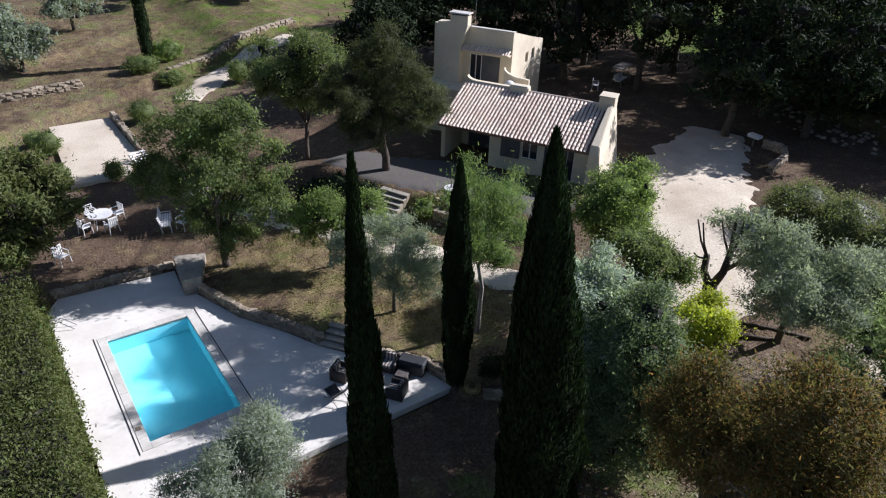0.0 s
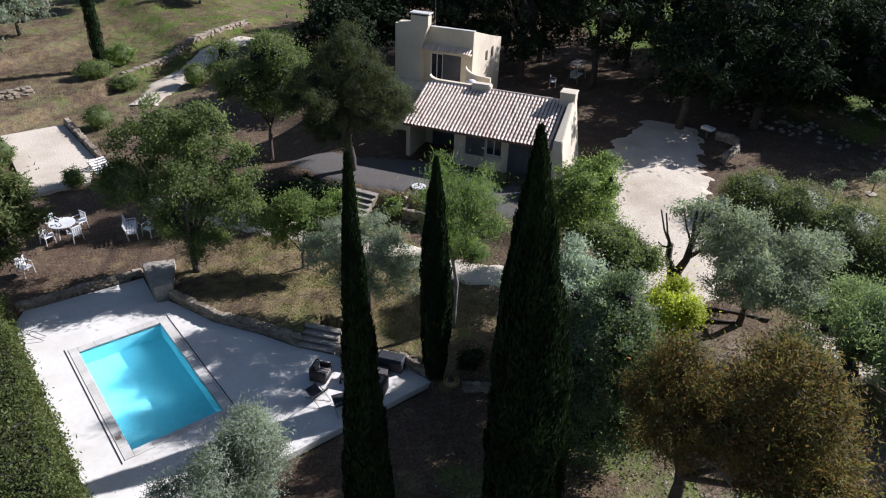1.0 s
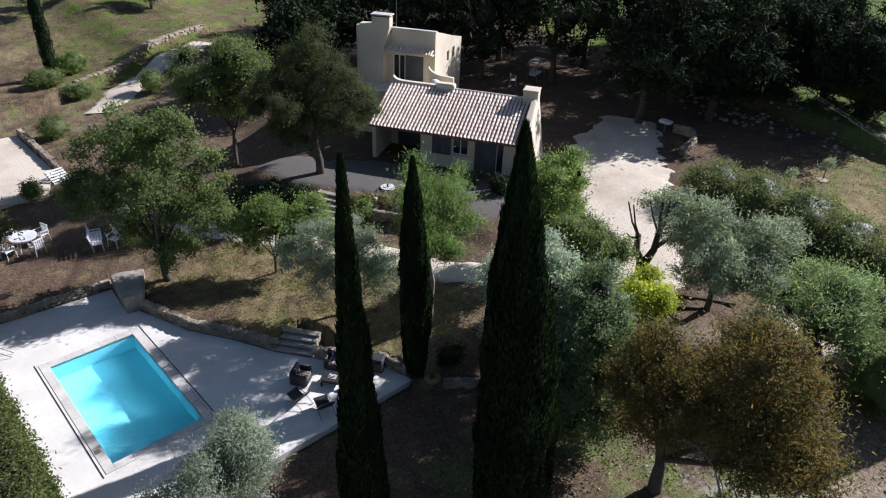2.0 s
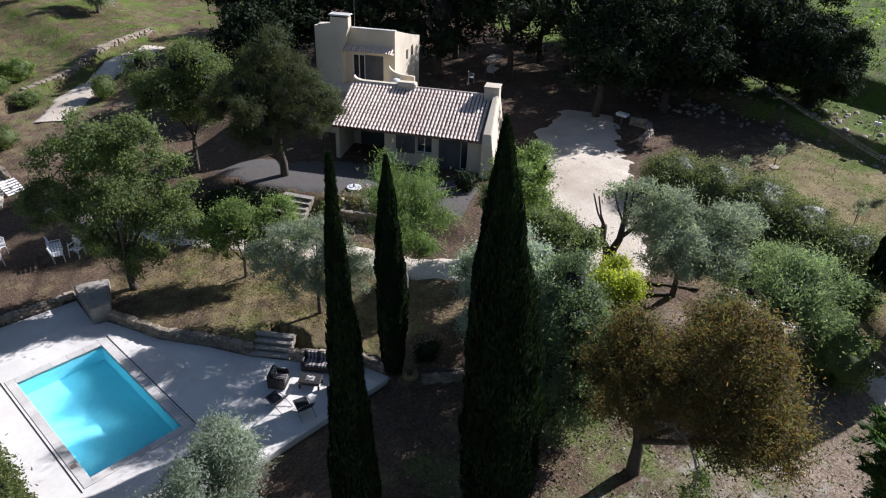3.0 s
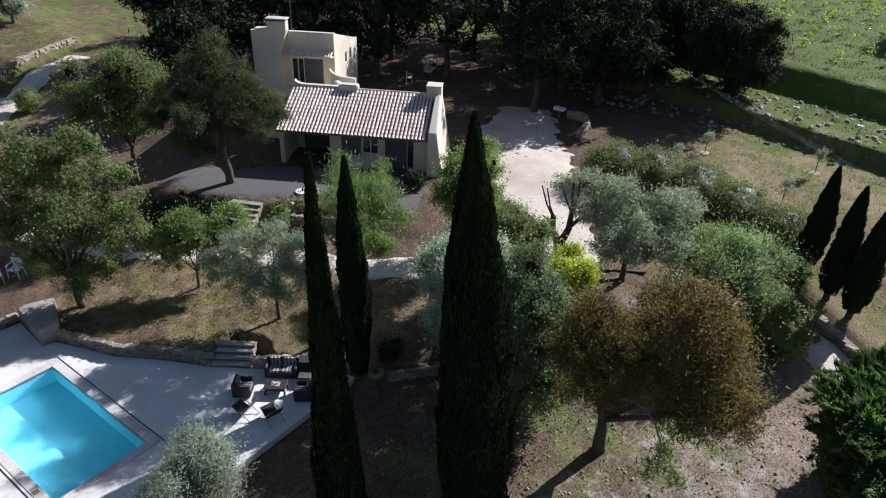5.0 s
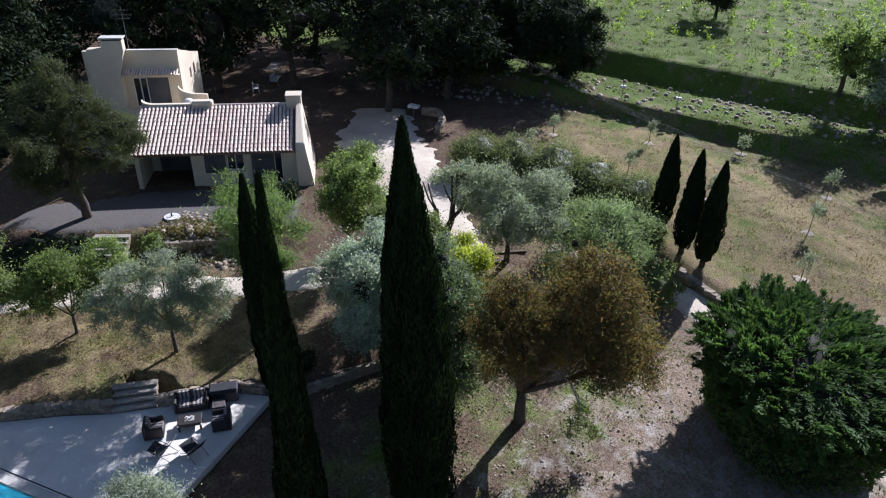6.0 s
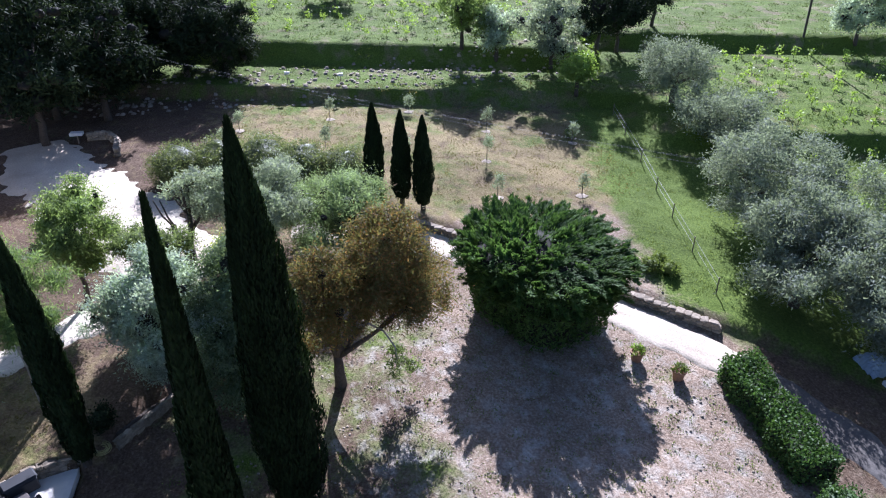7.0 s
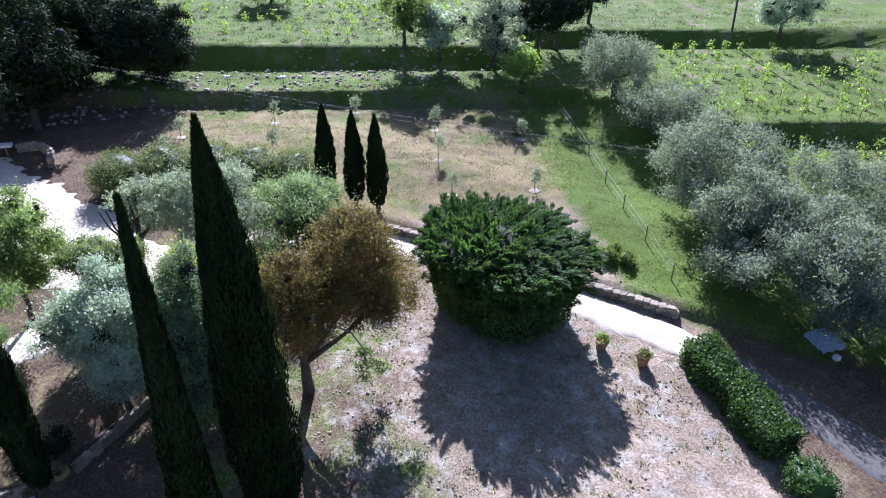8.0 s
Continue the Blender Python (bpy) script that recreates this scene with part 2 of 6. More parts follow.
def raw(name, verts, faces, mat, parent=None, smooth=False, inner=0):
    me = bpy.data.meshes.new(name)
    v, f = np.asarray(verts, np.float32), np.asarray(faces, np.int32)
    me.vertices.add(len(v))
    me.vertices.foreach_set("co", v.ravel())
    n, k = f.shape
    me.loops.add(n * k)
    me.loops.foreach_set("vertex_index", f.ravel())
    me.polygons.add(n)
    me.polygons.foreach_set("loop_start", np.arange(n, dtype=np.int32) * k)
    me.polygons.foreach_set("loop_total", np.full(n, k, np.int32))
    if smooth:
        me.polygons.foreach_set("use_smooth", np.ones(n, bool))
    me.update(calc_edges=True)
    me.materials.append(M[mat])
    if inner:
        # the last faces are a core coloured dark for the shade inside the leaves
        me.materials.append(M["core_shade"])
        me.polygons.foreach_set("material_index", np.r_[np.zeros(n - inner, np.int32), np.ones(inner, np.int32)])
    ob = new(name, me)
    if parent is not None:
        ob.parent = parent
    return ob


UNIT = 0.82  # metres in one unit of the plan
TRUE = Matrix.Diagonal((1 / UNIT, 1 / UNIT, 1 / UNIT, 1))  # for things drawn in metres


def empty(name, m, label, category, group="", kind=""):
    ob = new(name)
    ob.matrix_basis = m
    return tagged(ob, label, category, group, kind)


def add_box(bm, x0, x1, y0, y1, z0, z1, bev=0.0, m=None):
    r = bmesh.ops.create_cube(bm, size=1.0)
    vs = r["verts"]
    bmesh.ops.scale(bm, vec=(x1 - x0, y1 - y0, z1 - z0), verts=vs)
    bmesh.ops.translate(bm, vec=((x0 + x1) / 2, (y0 + y1) / 2, (z0 + z1) / 2), verts=vs)
    if bev:
        es = list({e for v in vs for e in v.link_edges})
        b = bmesh.ops.bevel(bm, geom=es, offset=bev, segments=1, affect="EDGES")
        vs = list({v for f in b["faces"] for v in f.verts} | {v for v in vs if v.is_valid})
    if m is not None:
        bmesh.ops.transform(bm, matrix=m, verts=vs)
    return bm


def box(x0, x1, y0, y1, z0, z1, bev=0.0):
    return add_box(bmesh.new(), x0, x1, y0, y1, z0, z1, bev)


def prism(pts, z0, z1, bev=0.0):
    """A closed outline drawn up from z0 to z1."""
    bm = bmesh.new()
    low = [bm.verts.new((x, y, z0)) for x, y in pts]
    top = [bm.verts.new((x, y, z1)) for x, y in pts]
    n = len(pts)
    bm.faces.new(top)
    bm.faces.new(low[::-1])
    for i in range(n):
        bm.faces.new((low[i], low[(i + 1) % n], top[(i + 1) % n], top[i]))
    bmesh.ops.recalc_face_normals(bm, faces=bm.faces)
    if bev:
        bmesh.ops.bevel(bm, geom=[e for e in bm.edges if all(v.co.z == z1 for v in e.verts)], offset=bev, segments=2, affect="EDGES")
    return bm


def add_tube(bm, pts, radii, sides=7):
    """A tube through points with a radius at each."""
    rings = []
    for i, p in enumerate(pts):
        p = Vector(p)
        d = (Vector(pts[min(i + 1, len(pts) - 1)]) - Vector(pts[max(i - 1, 0)])).normalized()
        a = d.orthogonal().normalized()
        b = d.cross(a)
        rings.append([bm.verts.new(p + (a * math.cos(t) + b * math.sin(t)) * radii[i]) for t in np.linspace(0, 2 * math.pi, sides, endpoint=False)])
    # align ring starts so that the skin does not twist
    for r0, r1 in zip(rings, rings[1:]):
        best = min(range(sides), key=lambda s: sum((r0[k].co - r1[(k + s) % sides].co).length for k in range(sides)))
        r1[:] = r1[best:] + r1[:best]
        for k in range(sides):
            bm.faces.new((r0[k], r0[(k + 1) % sides], r1[(k + 1) % sides], r1[k]))
    bm.faces.new(rings[0][::-1])
    bm.faces.new(rings[-1])
    return bm


def tube(pts, radii, sides=7):
    return add_tube(bmesh.new(), pts, radii if hasattr(radii, "__len__") else [radii] * len(pts), sides)


# ---- the lie of the land ----
def ss(a, b, v):
    u = np.clip((v - a) / (b - a), 0, 1)
    return u * u * (3 - 2 * u)


UPPER = ((-60, -10, 0, 8, 12, 18, 22, 28, 36, 48, 60, 120, 400, 1500), (0, 0, 0.3, 0.5, 0.6, 0.95, 1.15, 1.55, 1.9, 2.2, 2.5, 5, 16, 40))
LOWER = ((-60, 0, 10, 16, 26, 31, 33, 36, 44, 52, 60, 120, 400, 1500), (-0.4, -0.3, -0.2, 0.05, 0.45, 0.7, 0.9, 1.3, 1.9, 2.2, 2.4, 5, 16, 40))
DECK = [(-2.1, -4.15), (12.75, -4.15), (12.3, -2.5), (9.9, 0.45), (8.8, 2.0), (7.8, 4.0), (6.3, 6.4), (5.75, 8.0), (5.1, 9.75), (4.5, 9.9), (4.75, 12.8), (-1.4, 13.2), (-2.1, 12.1)]
DECK_BED = [(-2.2, -4.3), (12.85, -4.3), (12.5, -2.4), (11.3, -0.9), (10.9, -0.3), (11.6, 0.9), (10.9, 2.9), (9.4, 2.3), (8.95, 2.15), (8.0, 4.1), (6.5, 6.5), (5.95, 8.05), (5.35, 9.85), (4.85, 12.95), (-1.5, 13.35), (-2.2, 12.2)]
WALL_FIELD = ((31.3, -21.3), (24.5, -28.6), (16.3, -36.6))


def inside(x, y, poly):
    x, y = np.asarray(x, float), np.asarray(y, float)
    hit = np.zeros(x.shape, bool)
    for (x0, y0), (x1, y1) in zip(poly, poly[1:] + poly[:1]):
        cut = (y0 > y) != (y1 > y)
        with np.errstate(divide="ignore", invalid="ignore"):
            hit ^= cut & (x < (x1 - x0) * (y - y0) / (y1 - y0 + 1e-12) + x0)
    return hit


def land(x, y):
    """The height of the ground."""
    x, y = np.asarray(x, float), np.asarray(y, float)
    up, lo = np.interp(x, *UPPER), np.interp(x, *LOWER)
    yc = np.interp(x, [0, 12, 13, 16, 26, 34], [-4.3, -4.3, -5.0, -7.0, -12.0, -14.0])
    hw = np.interp(x, [12, 16, 26], [0.3, 0.7, 3.0])
    s = 1 - ss(yc - hw, yc + hw, y)
    z = up * (1 - s) + lo * s
    # the house terrace
    d = (x - 19) * 0.9 + (y - 11) * 0.436
    k = ss(-0.9, 0.6, d) * ss(-1, 4.5, y) * (1 - ss(17, 22, y) * (1 - ss(20, 25, x))) * (1 - ss(38, 44, x))
    z = z + (2.3 - z) * k
    # the field behind its low wall
    side = (x - 24.5) * 0.714 - (y + 28.6) * 0.7
    z = z + 0.5 * ss(0.0, 0.5, side) * (1 - ss(8, 16, side)) * (1 - ss(-21, -17, y)) * ss(-46, -40, y)
    # banks of the terraces beyond the field
    q = x - 0.23 * (y + 9.5)
    east = ss(-48, -44, y)
    z = z + (1.25 * ss(56.2, 56.8, q) + 1.9 * ss(64.0, 66.5, q)) * east * (1 - ss(10, 25, y))
    z = z + (1.3 * ss(47.0, 48.2, q) + 1.6 * ss(72, 74, q)) * (1 - east)
    # the terraces north of the drive
    n = y - 0.55 * x
    z = z + 0.9 * ss(38.3, 38.9, n) * (1 - ss(30, 40, x)) + 0.7 * ss(52, 54, n) * (1 - ss(30, 45, x))
    z = np.where(inside(x, y, DECK_BED), -0.4, z)
    z = np.where((y < -4.1) & (x < 12.6) & (y > -7), np.minimum(z, -0.22), z)
    return z


def gz(x, y):
    return float(land(x, y))


def on(x, y, dz=0.0, rz=0.0):
    return pose(x, y, gz(x, y) + dz, 0, 0, rz)


def axis_steps(lo, hi, near0, near1, fine, grow=1.25):
    a = list(np.arange(near0, near1 + 1e-6, fine))
    d = fine
    while a[-1] < hi:
        d *= grow
        a.append(a[-1] + d)
    d = fine
    while a[0] > lo:
        d *= grow
        a.insert(0, a[0] - d)
    return np.array(a)


def build_ground():
    xs, ys = axis_steps(-1500, 1500, -12, 70, 0.4), axis_steps(-1500, 1500, -60, 62, 0.4)
    xs = np.sort(np.r_[xs, (xs[1:] + xs[:-1])[(xs[1:] > -4) & (xs[1:] < 14)] / 2])
    ys = np.sort(np.r_[ys, (ys[1:] + ys[:-1])[(ys[1:] > -6) & (ys[1:] < 15)] / 2])
    X, Y = np.meshgrid(xs, ys)
    Z = land(X, Y)
    rough = 0.05 * np.sin(X * 2.1 + 3 * np.sin(Y * 0.7)) * np.sin(Y * 1.7 + 2 * np.sin(X * 0.9)) + 0.035 * np.sin(X * 4.3 + Y * 1.3) * np.sin(Y * 5.1 - X)
    Z = Z + rough * (~inside(X, Y, DECK_BED))
    n, k = X.shape
    i = np.arange(n * k).reshape(n, k)
    faces = np.stack([i[:-1, :-1], i[:-1, 1:], i[1:, 1:], i[1:, :-1]], -1).reshape(-1, 4)
    cx, cy = (X[:-1, :-1] + X[1:, 1:]) / 2, (Y[:-1, :-1] + Y[1:, 1:]) / 2
    keep = ~(inside(cx, cy, [(-0.9, -0.9), (4.9, -0.9), (4.9, 8.9), (-0.9, 8.9)])).ravel()
    ob = raw("ground", np.stack([X, Y, Z], -1).reshape(-1, 3), faces[keep], "ground", smooth=True)
    tagged(ob, "sloping garden ground of dry earth, stones and patchy grass", "ground", kind="structure")
    q = X - 0.23 * (Y + 9.5)
    field = (X > 30) & (Y < -8) & (q < 56)
    wild = (q > 56) | (Y < -44)
    strip = ((X - 24.5) * 0.714 - (Y + 28.6) * 0.7 > 0.3) & (Y < -0.2 * X - 31.2) & (Y > -50)
    lawn = (X > 6) & (X < 20) & (Y > -4) & (Y < 12)
    north = Y - 0.55 * X > 30
    red = np.full(X.shape, 0.22)
    red = np.where(field, 0.5, red)
    red = np.where(lawn, 0.42, red)
    red = np.where(north, 0.3, red)
    green = np.full(X.shape, 0.16)
    green = np.where(field, 0.31, green)
    green = np.where(strip, 0.7, green)
    green = np.where(wild, 0.5, green)
    green = np.where(lawn, 0.3, green)
    green = np.where(north, np.where(X > 16, 0.36, 0.27), green)
    green = np.where((X > 6) & (X < 22) & (Y < -8) & (Y > -21), 0.33, green)
    blue = np.where((X > 3) & (X < 22) & (Y < -15) & (Y > -36), 0.29, 0.08)
    blue = np.where(wild | strip | lawn | field, 0.02, blue)
    blue = np.where((q > 56) & (q < 57.5) & ~(Y < -44), 0.3, blue)
    def blur(a, k=5):
        for _ in range(3):
            a = np.stack([np.roll(a, i, 0) for i in range(-k, k + 1)]).mean(0)
            a = np.stack([np.roll(a, i, 1) for i in range(-k, k + 1)]).mean(0)
        return a

    # share of pale soil; the dark rest partly stands for tree shade
    soil = np.where((X > 10) & (Y < -11), 0.55, 0.18)
    soil = np.where((X > 1) & (Y < -13.5 - 0.25 * (X - 5)) & (Y > -36), 0.56, soil)
    soil = np.where((X > 6) & (X < 19) & (Y < -9) & (Y > -19), 0.33, soil)
    soil = np.where(field, 0.3, soil)
    soil = np.where((Y > 22) & (Y - 0.55 * X > 24), 0.3, soil)
    # behind the house: the wood's shade put into darker soil
    soil = np.where((X > 26) & (Y > -12), 0.16, soil)
    # by the lower lane: the olives' shade put into darker soil
    soil = np.where((Y < -36) & (X < 16), 0.14, soil)
    red, green, blue, soil = blur(red), blur(green, 3), blur(blue, 3), blur(soil, 5)
    a = ob.data.attributes.new("cover", "FLOAT_COLOR", "POINT")
    a.data.foreach_set("color", np.stack([red, green, blue, soil], -1).astype(np.float32).ravel())
    return ob


build_ground()


def ribbon(name, centre, widths, mat, label, category, dz=0.03, n=240):
    """A strip of made ground that follows the land, with frayed edges."""
    c = np.array(centre, float)
    s = np.r_[0, np.cumsum(np.linalg.norm(np.diff(c, axis=0), axis=1))]
    u = np.linspace(0, s[-1], n)
    px, py, w = np.interp(u, s, c[:, 0]), np.interp(u, s, c[:, 1]), np.interp(u, s, widths)
    for _ in range(6):
        px[1:-1], py[1:-1] = (px[:-2] + px[1:-1] * 2 + px[2:]) / 4, (py[:-2] + py[1:-1] * 2 + py[2:]) / 4
    tx, ty = np.gradient(px), np.gradient(py)
    ln = np.hypot(tx, ty)
    nx, ny = -ty / ln, tx / ln
    k = 15
    rows = []
    for j in range(k):
        f = (j / (k - 1) - 0.5) * 2
        edge = 1 + (0.1 * np.sin(u * 0.9 + 2 * f) + 0.06 * np.sin(u * 2.3 + f) + 0.04 * np.sin(u * 5.1)) * abs(f)
        x, y = px + nx * w / 2 * f * edge, py + ny * w / 2 * f * edge
        rows.append(np.stack([x, y, land(x, y) + dz + 0.06 * (1 - f * f) - 0.16 * max(0, abs(f) - 0.8) / 0.2], -1))
    v = np.array(rows).reshape(-1, 3)
    i = np.arange(k * n).reshape(k, n)
    f = np.stack([i[:-1, :-1], i[:-1, 1:], i[1:, 1:], i[1:, :-1]], -1).reshape(-1, 4)
    return tagged(raw(name, v, f[:, ::-1], mat, smooth=True), label, category, kind="structure")


ribbon("road", [(31, -13.5), (30.5, -18), (28.6, -22.6), (24, -27), (18.5, -32.3), (13.6, -35.9), (12.0, -36.9)], [3, 2.6, 2.6, 2.8, 2.8, 2.8, 1.6], "gravel", "pale gravel lane beside a low stone wall", "lane", 0.05)
# this stretch of lane has the olives' shade in its colour
ribbon("lane", [(13.6, -36.2), (11.5, -37.2), (7.6, -38.5), (3.5, -39.8), (-4, -41.5)], [2.2, 2.8, 2.8, 2.8, 2.8], "shade_gravel", "lane with the shade of the olives put into its dark colour", "lane", 0.04)
ribbon("driveway", [(24, -5.5), (28, -6), (33, -2.5), (38, 1.5), (43, 5.0), (48, 7)], [5, 7, 8, 8, 7.5, 5], "gravel", "broad pale gravel driveway beside the house", "driveway", 0.05)
ribbon("path", [(8, 24), (11.5, 15.5), (14.5, 10.5), (17.4, 5.6), (19.5, 1), (22.5, -3)], [2.2, 2.2, 2.4, 2.4, 2.2, 3], "gravel", "pale gravel garden path under the trees", "path", 0.05)
# the shade before the house is put into the terrace's dark colour
ribbon("terrace", [(18.6, 19), (20.2, 14.5), (23.6, 10.5), (27, 3)], [4.0, 5.0, 6.6, 4.5], "shade_gravel", "gravel terrace in front of the house, its shade put into the dark colour", "terrace", 0.05)
ribbon("drive", [(14, 40), (17.5, 44.2), (22.5, 47.6), (30, 52)], [3, 3.4, 3.6, 3], "gravel", "pale gravel drive curving past a stone wall", "driveway", 0.05)


# ---- pool and deck ----
def build_deck():
    bm = bmesh.new()
    ring = [(-0.42, -0.42), (4.42, -0.42), (4.42, 8.42), (-0.42, 8.42)]
    edges = []
    for poly in (DECK, ring):
        vs = [bm.verts.new((x, y, 0)) for x, y in poly]
        edges += [bm.edges.new((vs[i], vs[(i + 1) % len(vs)])) for i in range(len(vs))]
    r = bmesh.ops.triangle_fill(bm, use_beauty=True, use_dissolve=False, edges=edges)
    faces = [f for f in r["geom"] if isinstance(f, bmesh.types.BMFace)]
    for f in faces:
        if f.normal.z < 0:
            f.normal_flip()
    e = bmesh.ops.extrude_face_region(bm, geom=faces)
    bmesh.ops.translate(bm, vec=(0, 0, -0.35), verts=[g for g in e["geom"] if isinstance(g, bmesh.types.BMVert)])
    bmesh.ops.recalc_face_normals(bm, faces=bm.faces)
    tagged(part("pool_deck", bm, "concrete"), "pale smooth concrete deck round the swimming pool", "deck", kind="structure")


build_deck()


def build_pool():
    pool = empty("swimming_pool", pose(0, 0, 0), "rectangular swimming pool with turquoise water and pale coping", "pool")
    bm = bmesh.new()
    add_box(bm, -0.2, 0, -0.2, 8.2, -1.7, -0.06)
    add_box(bm, 4, 4.2, -0.2, 8.2, -1.7, -0.06)
    add_box(bm, 0, 4, -0.2, 0, -1.7, -0.06)
    add_box(bm, 0, 4, 8, 8.2, -1.7, -0.06)
    add_box(bm, -0.2, 4.2, -0.2, 8.2, -1.8, -1.5)
    part("basin", bm, "liner", pool, "turquoise lined basin")
    n, k = 30, 60
    x, y = np.meshgrid(np.linspace(0, 4, n), np.linspace(0, 8, k))
    i = np.arange(n * k).reshape(k, n)
    f = np.stack([i[:-1, :-1], i[:-1, 1:], i[1:, 1:], i[1:, :-1]], -1).reshape(-1, 4)
    w = raw("water", np.stack([x, y, -0.13 + 0.006 * np.sin(x * 3 + y) * np.sin(y * 2.3)], -1).reshape(-1, 3), f, "water", pool, True)
    w.visible_shadow = False
    w["label"] = "clear turquoise water"
    # coping slabs
    ln = 8.8 / 11
    for s in range(11):
        for x0, x1 in ((-0.4, 0.0), (4.0, 4.4)):
            part("coping_slab", box(x0, x1, -0.4 + s * ln + 0.004, -0.4 + (s + 1) * ln - 0.004, -0.14, 0.02, 0.012), "coping", pool)
    for s in range(5):
        for y0, y1 in ((-0.4, 0.0), (8.0, 8.4)):
            part("coping_slab", box(s * 0.8 + 0.004, s * 0.8 + 0.796, y0, y1, -0.14, 0.02, 0.012), "coping", pool)
    for x0 in (-0.56, 4.5):
        part("cover_rail", box(x0, x0 + 0.045, -0.55, 8.5, 0.0, 0.02, 0.004), "black", pool, "dark rail beside the coping")
    part("skimmer_lid", box(-0.34, -0.1, 0.9, 1.15, 0.02, 0.035, 0.004), "wood", pool)
    return pool


build_pool()


# ---- house ----
HOUSE = pose(30.4, 5.22, 2.3, 0, 0, -59.9)
TERRACE_Z = 3.5


def wall_with_holes(bm, x0, x1, z0, z1, y0, y1, holes):
    """A straight wall along x with openings (xa, xb, za, zb) that go through it."""
    xs = sorted({x0, x1, *(h[0] for h in holes), *(h[1] for h in holes)})
    zs = sorted({z0, z1, *(h[2] for h in holes), *(h[3] for h in holes)})
    for xa, xb in zip(xs, xs[1:]):
        run = None
        for za, zb in zip(zs, zs[1:]):
            cx, cz = (xa + xb) / 2, (za + zb) / 2
            solid = not any(h[0] < cx < h[1] and h[2] < cz < h[3] for h in holes)
            if solid:
                run = (run[0], zb) if run else (za, zb)
            if run and (not solid or zb == zs[-1]):
                add_box(bm, xa, xb, y0, y1, *run)
                run = None
    return bm


def canal_tiles(x0, x1, y0, y1, z0, z1, pitch=0.215, course=0.4):
    """Rows of half-round clay tiles on a slope, as bare vertices and faces."""
    n, rows, seg = int((x1 - x0) / pitch), int(math.hypot(y1 - y0, z1 - z0) / course), 6
    rng = np.random.default_rng(3)
    vs, fs = [], []
    up = np.array([0, y1 - y0, z1 - z0]) / math.hypot(y1 - y0, z1 - z0)
    nor = np.array([0, -up[2], up[1]])
    total = math.hypot(y1 - y0, z1 - z0)
    step = total / rows
    ang = np.linspace(0, math.pi, seg + 1)
    for i in range(n):
        for j in range(rows):
            b = len(vs)
            cx = x0 + (i + 0.5) * pitch + rng.normal(0, 0.006)
            for s, r, lift in ((j * step - 0.05, pitch * 0.41, 0.045), ((j + 1) * step + 0.02, pitch * 0.33, 0.01)):
                o = np.array([cx, y0, z0]) + up * s + nor * (lift + rng.normal(0, 0.003))
                for a in ang:
                    vs.append(o + np.array([math.cos(a) * r, 0, 0]) + nor * math.sin(a) * r * 1.05)
            k = seg + 1
            fs += [(b + m + 1, b + m, b + k + m, b + k + m + 1) for m in range(seg)]
    return vs, fs


def opening(house, name, x0, x1, z0, z1, y, frame_mat, panes=2):
    """A window or glazed door set back in its hole."""
    w = new(name)
    w.parent = house
    bm = bmesh.new()
    t = 0.06
    add_box(bm, x0, x0 + t, y + 0.1, y + 0.17, z0, z1)
    add_box(bm, x1 - t, x1, y + 0.1, y + 0.17, z0, z1)
    add_box(bm, x0 + t, x1 - t, y + 0.1, y + 0.17, z1 - t, z1)
    add_box(bm, x0 + t, x1 - t, y + 0.1, y + 0.17, z0, z0 + t)
    for i in range(1, panes):
        c = x0 + (x1 - x0) * i / panes
        add_box(bm, c - 0.03, c + 0.03, y + 0.1, y + 0.17, z0 + t, z1 - t)
    part("window_frame", bm, frame_mat, w)
    for i in range(panes):
        a, b = x0 + (x1 - x0) * i / panes + 0.05, x0 + (x1 - x0) * (i + 1) / panes - 0.05
        part("pane", box(a, b, y + 0.125, y + 0.14, z0 + t, z1 - t), "glass", w)
    return w


def shutter(house, x0, x1, z0, z1, y):
    sh = part("shutter", box(x0 + 0.01, x1 - 0.01, y - 0.03, y - 0.01, z0 + 0.01, z1 - 0.01), "shutter", house, "dark grey boarded shutter")
    for z in (z0 + 0.2, z1 - 0.2):
        part("batten", box(x0 + 0.02, x1 - 0.02, y - 0.075, y - 0.05, z - 0.05, z + 0.05), "shutter", sh)
    n = max(3, int((x1 - x0) / 0.2))
    for i in range(n):
        a, b = x0 + (x1 - x0) * i / n, x0 + (x1 - x0) * (i + 1) / n
        part("board", box(a + 0.004, b - 0.004, y - 0.049, y - 0.031, z0, z1, 0.006), "shutter", sh)
    return sh


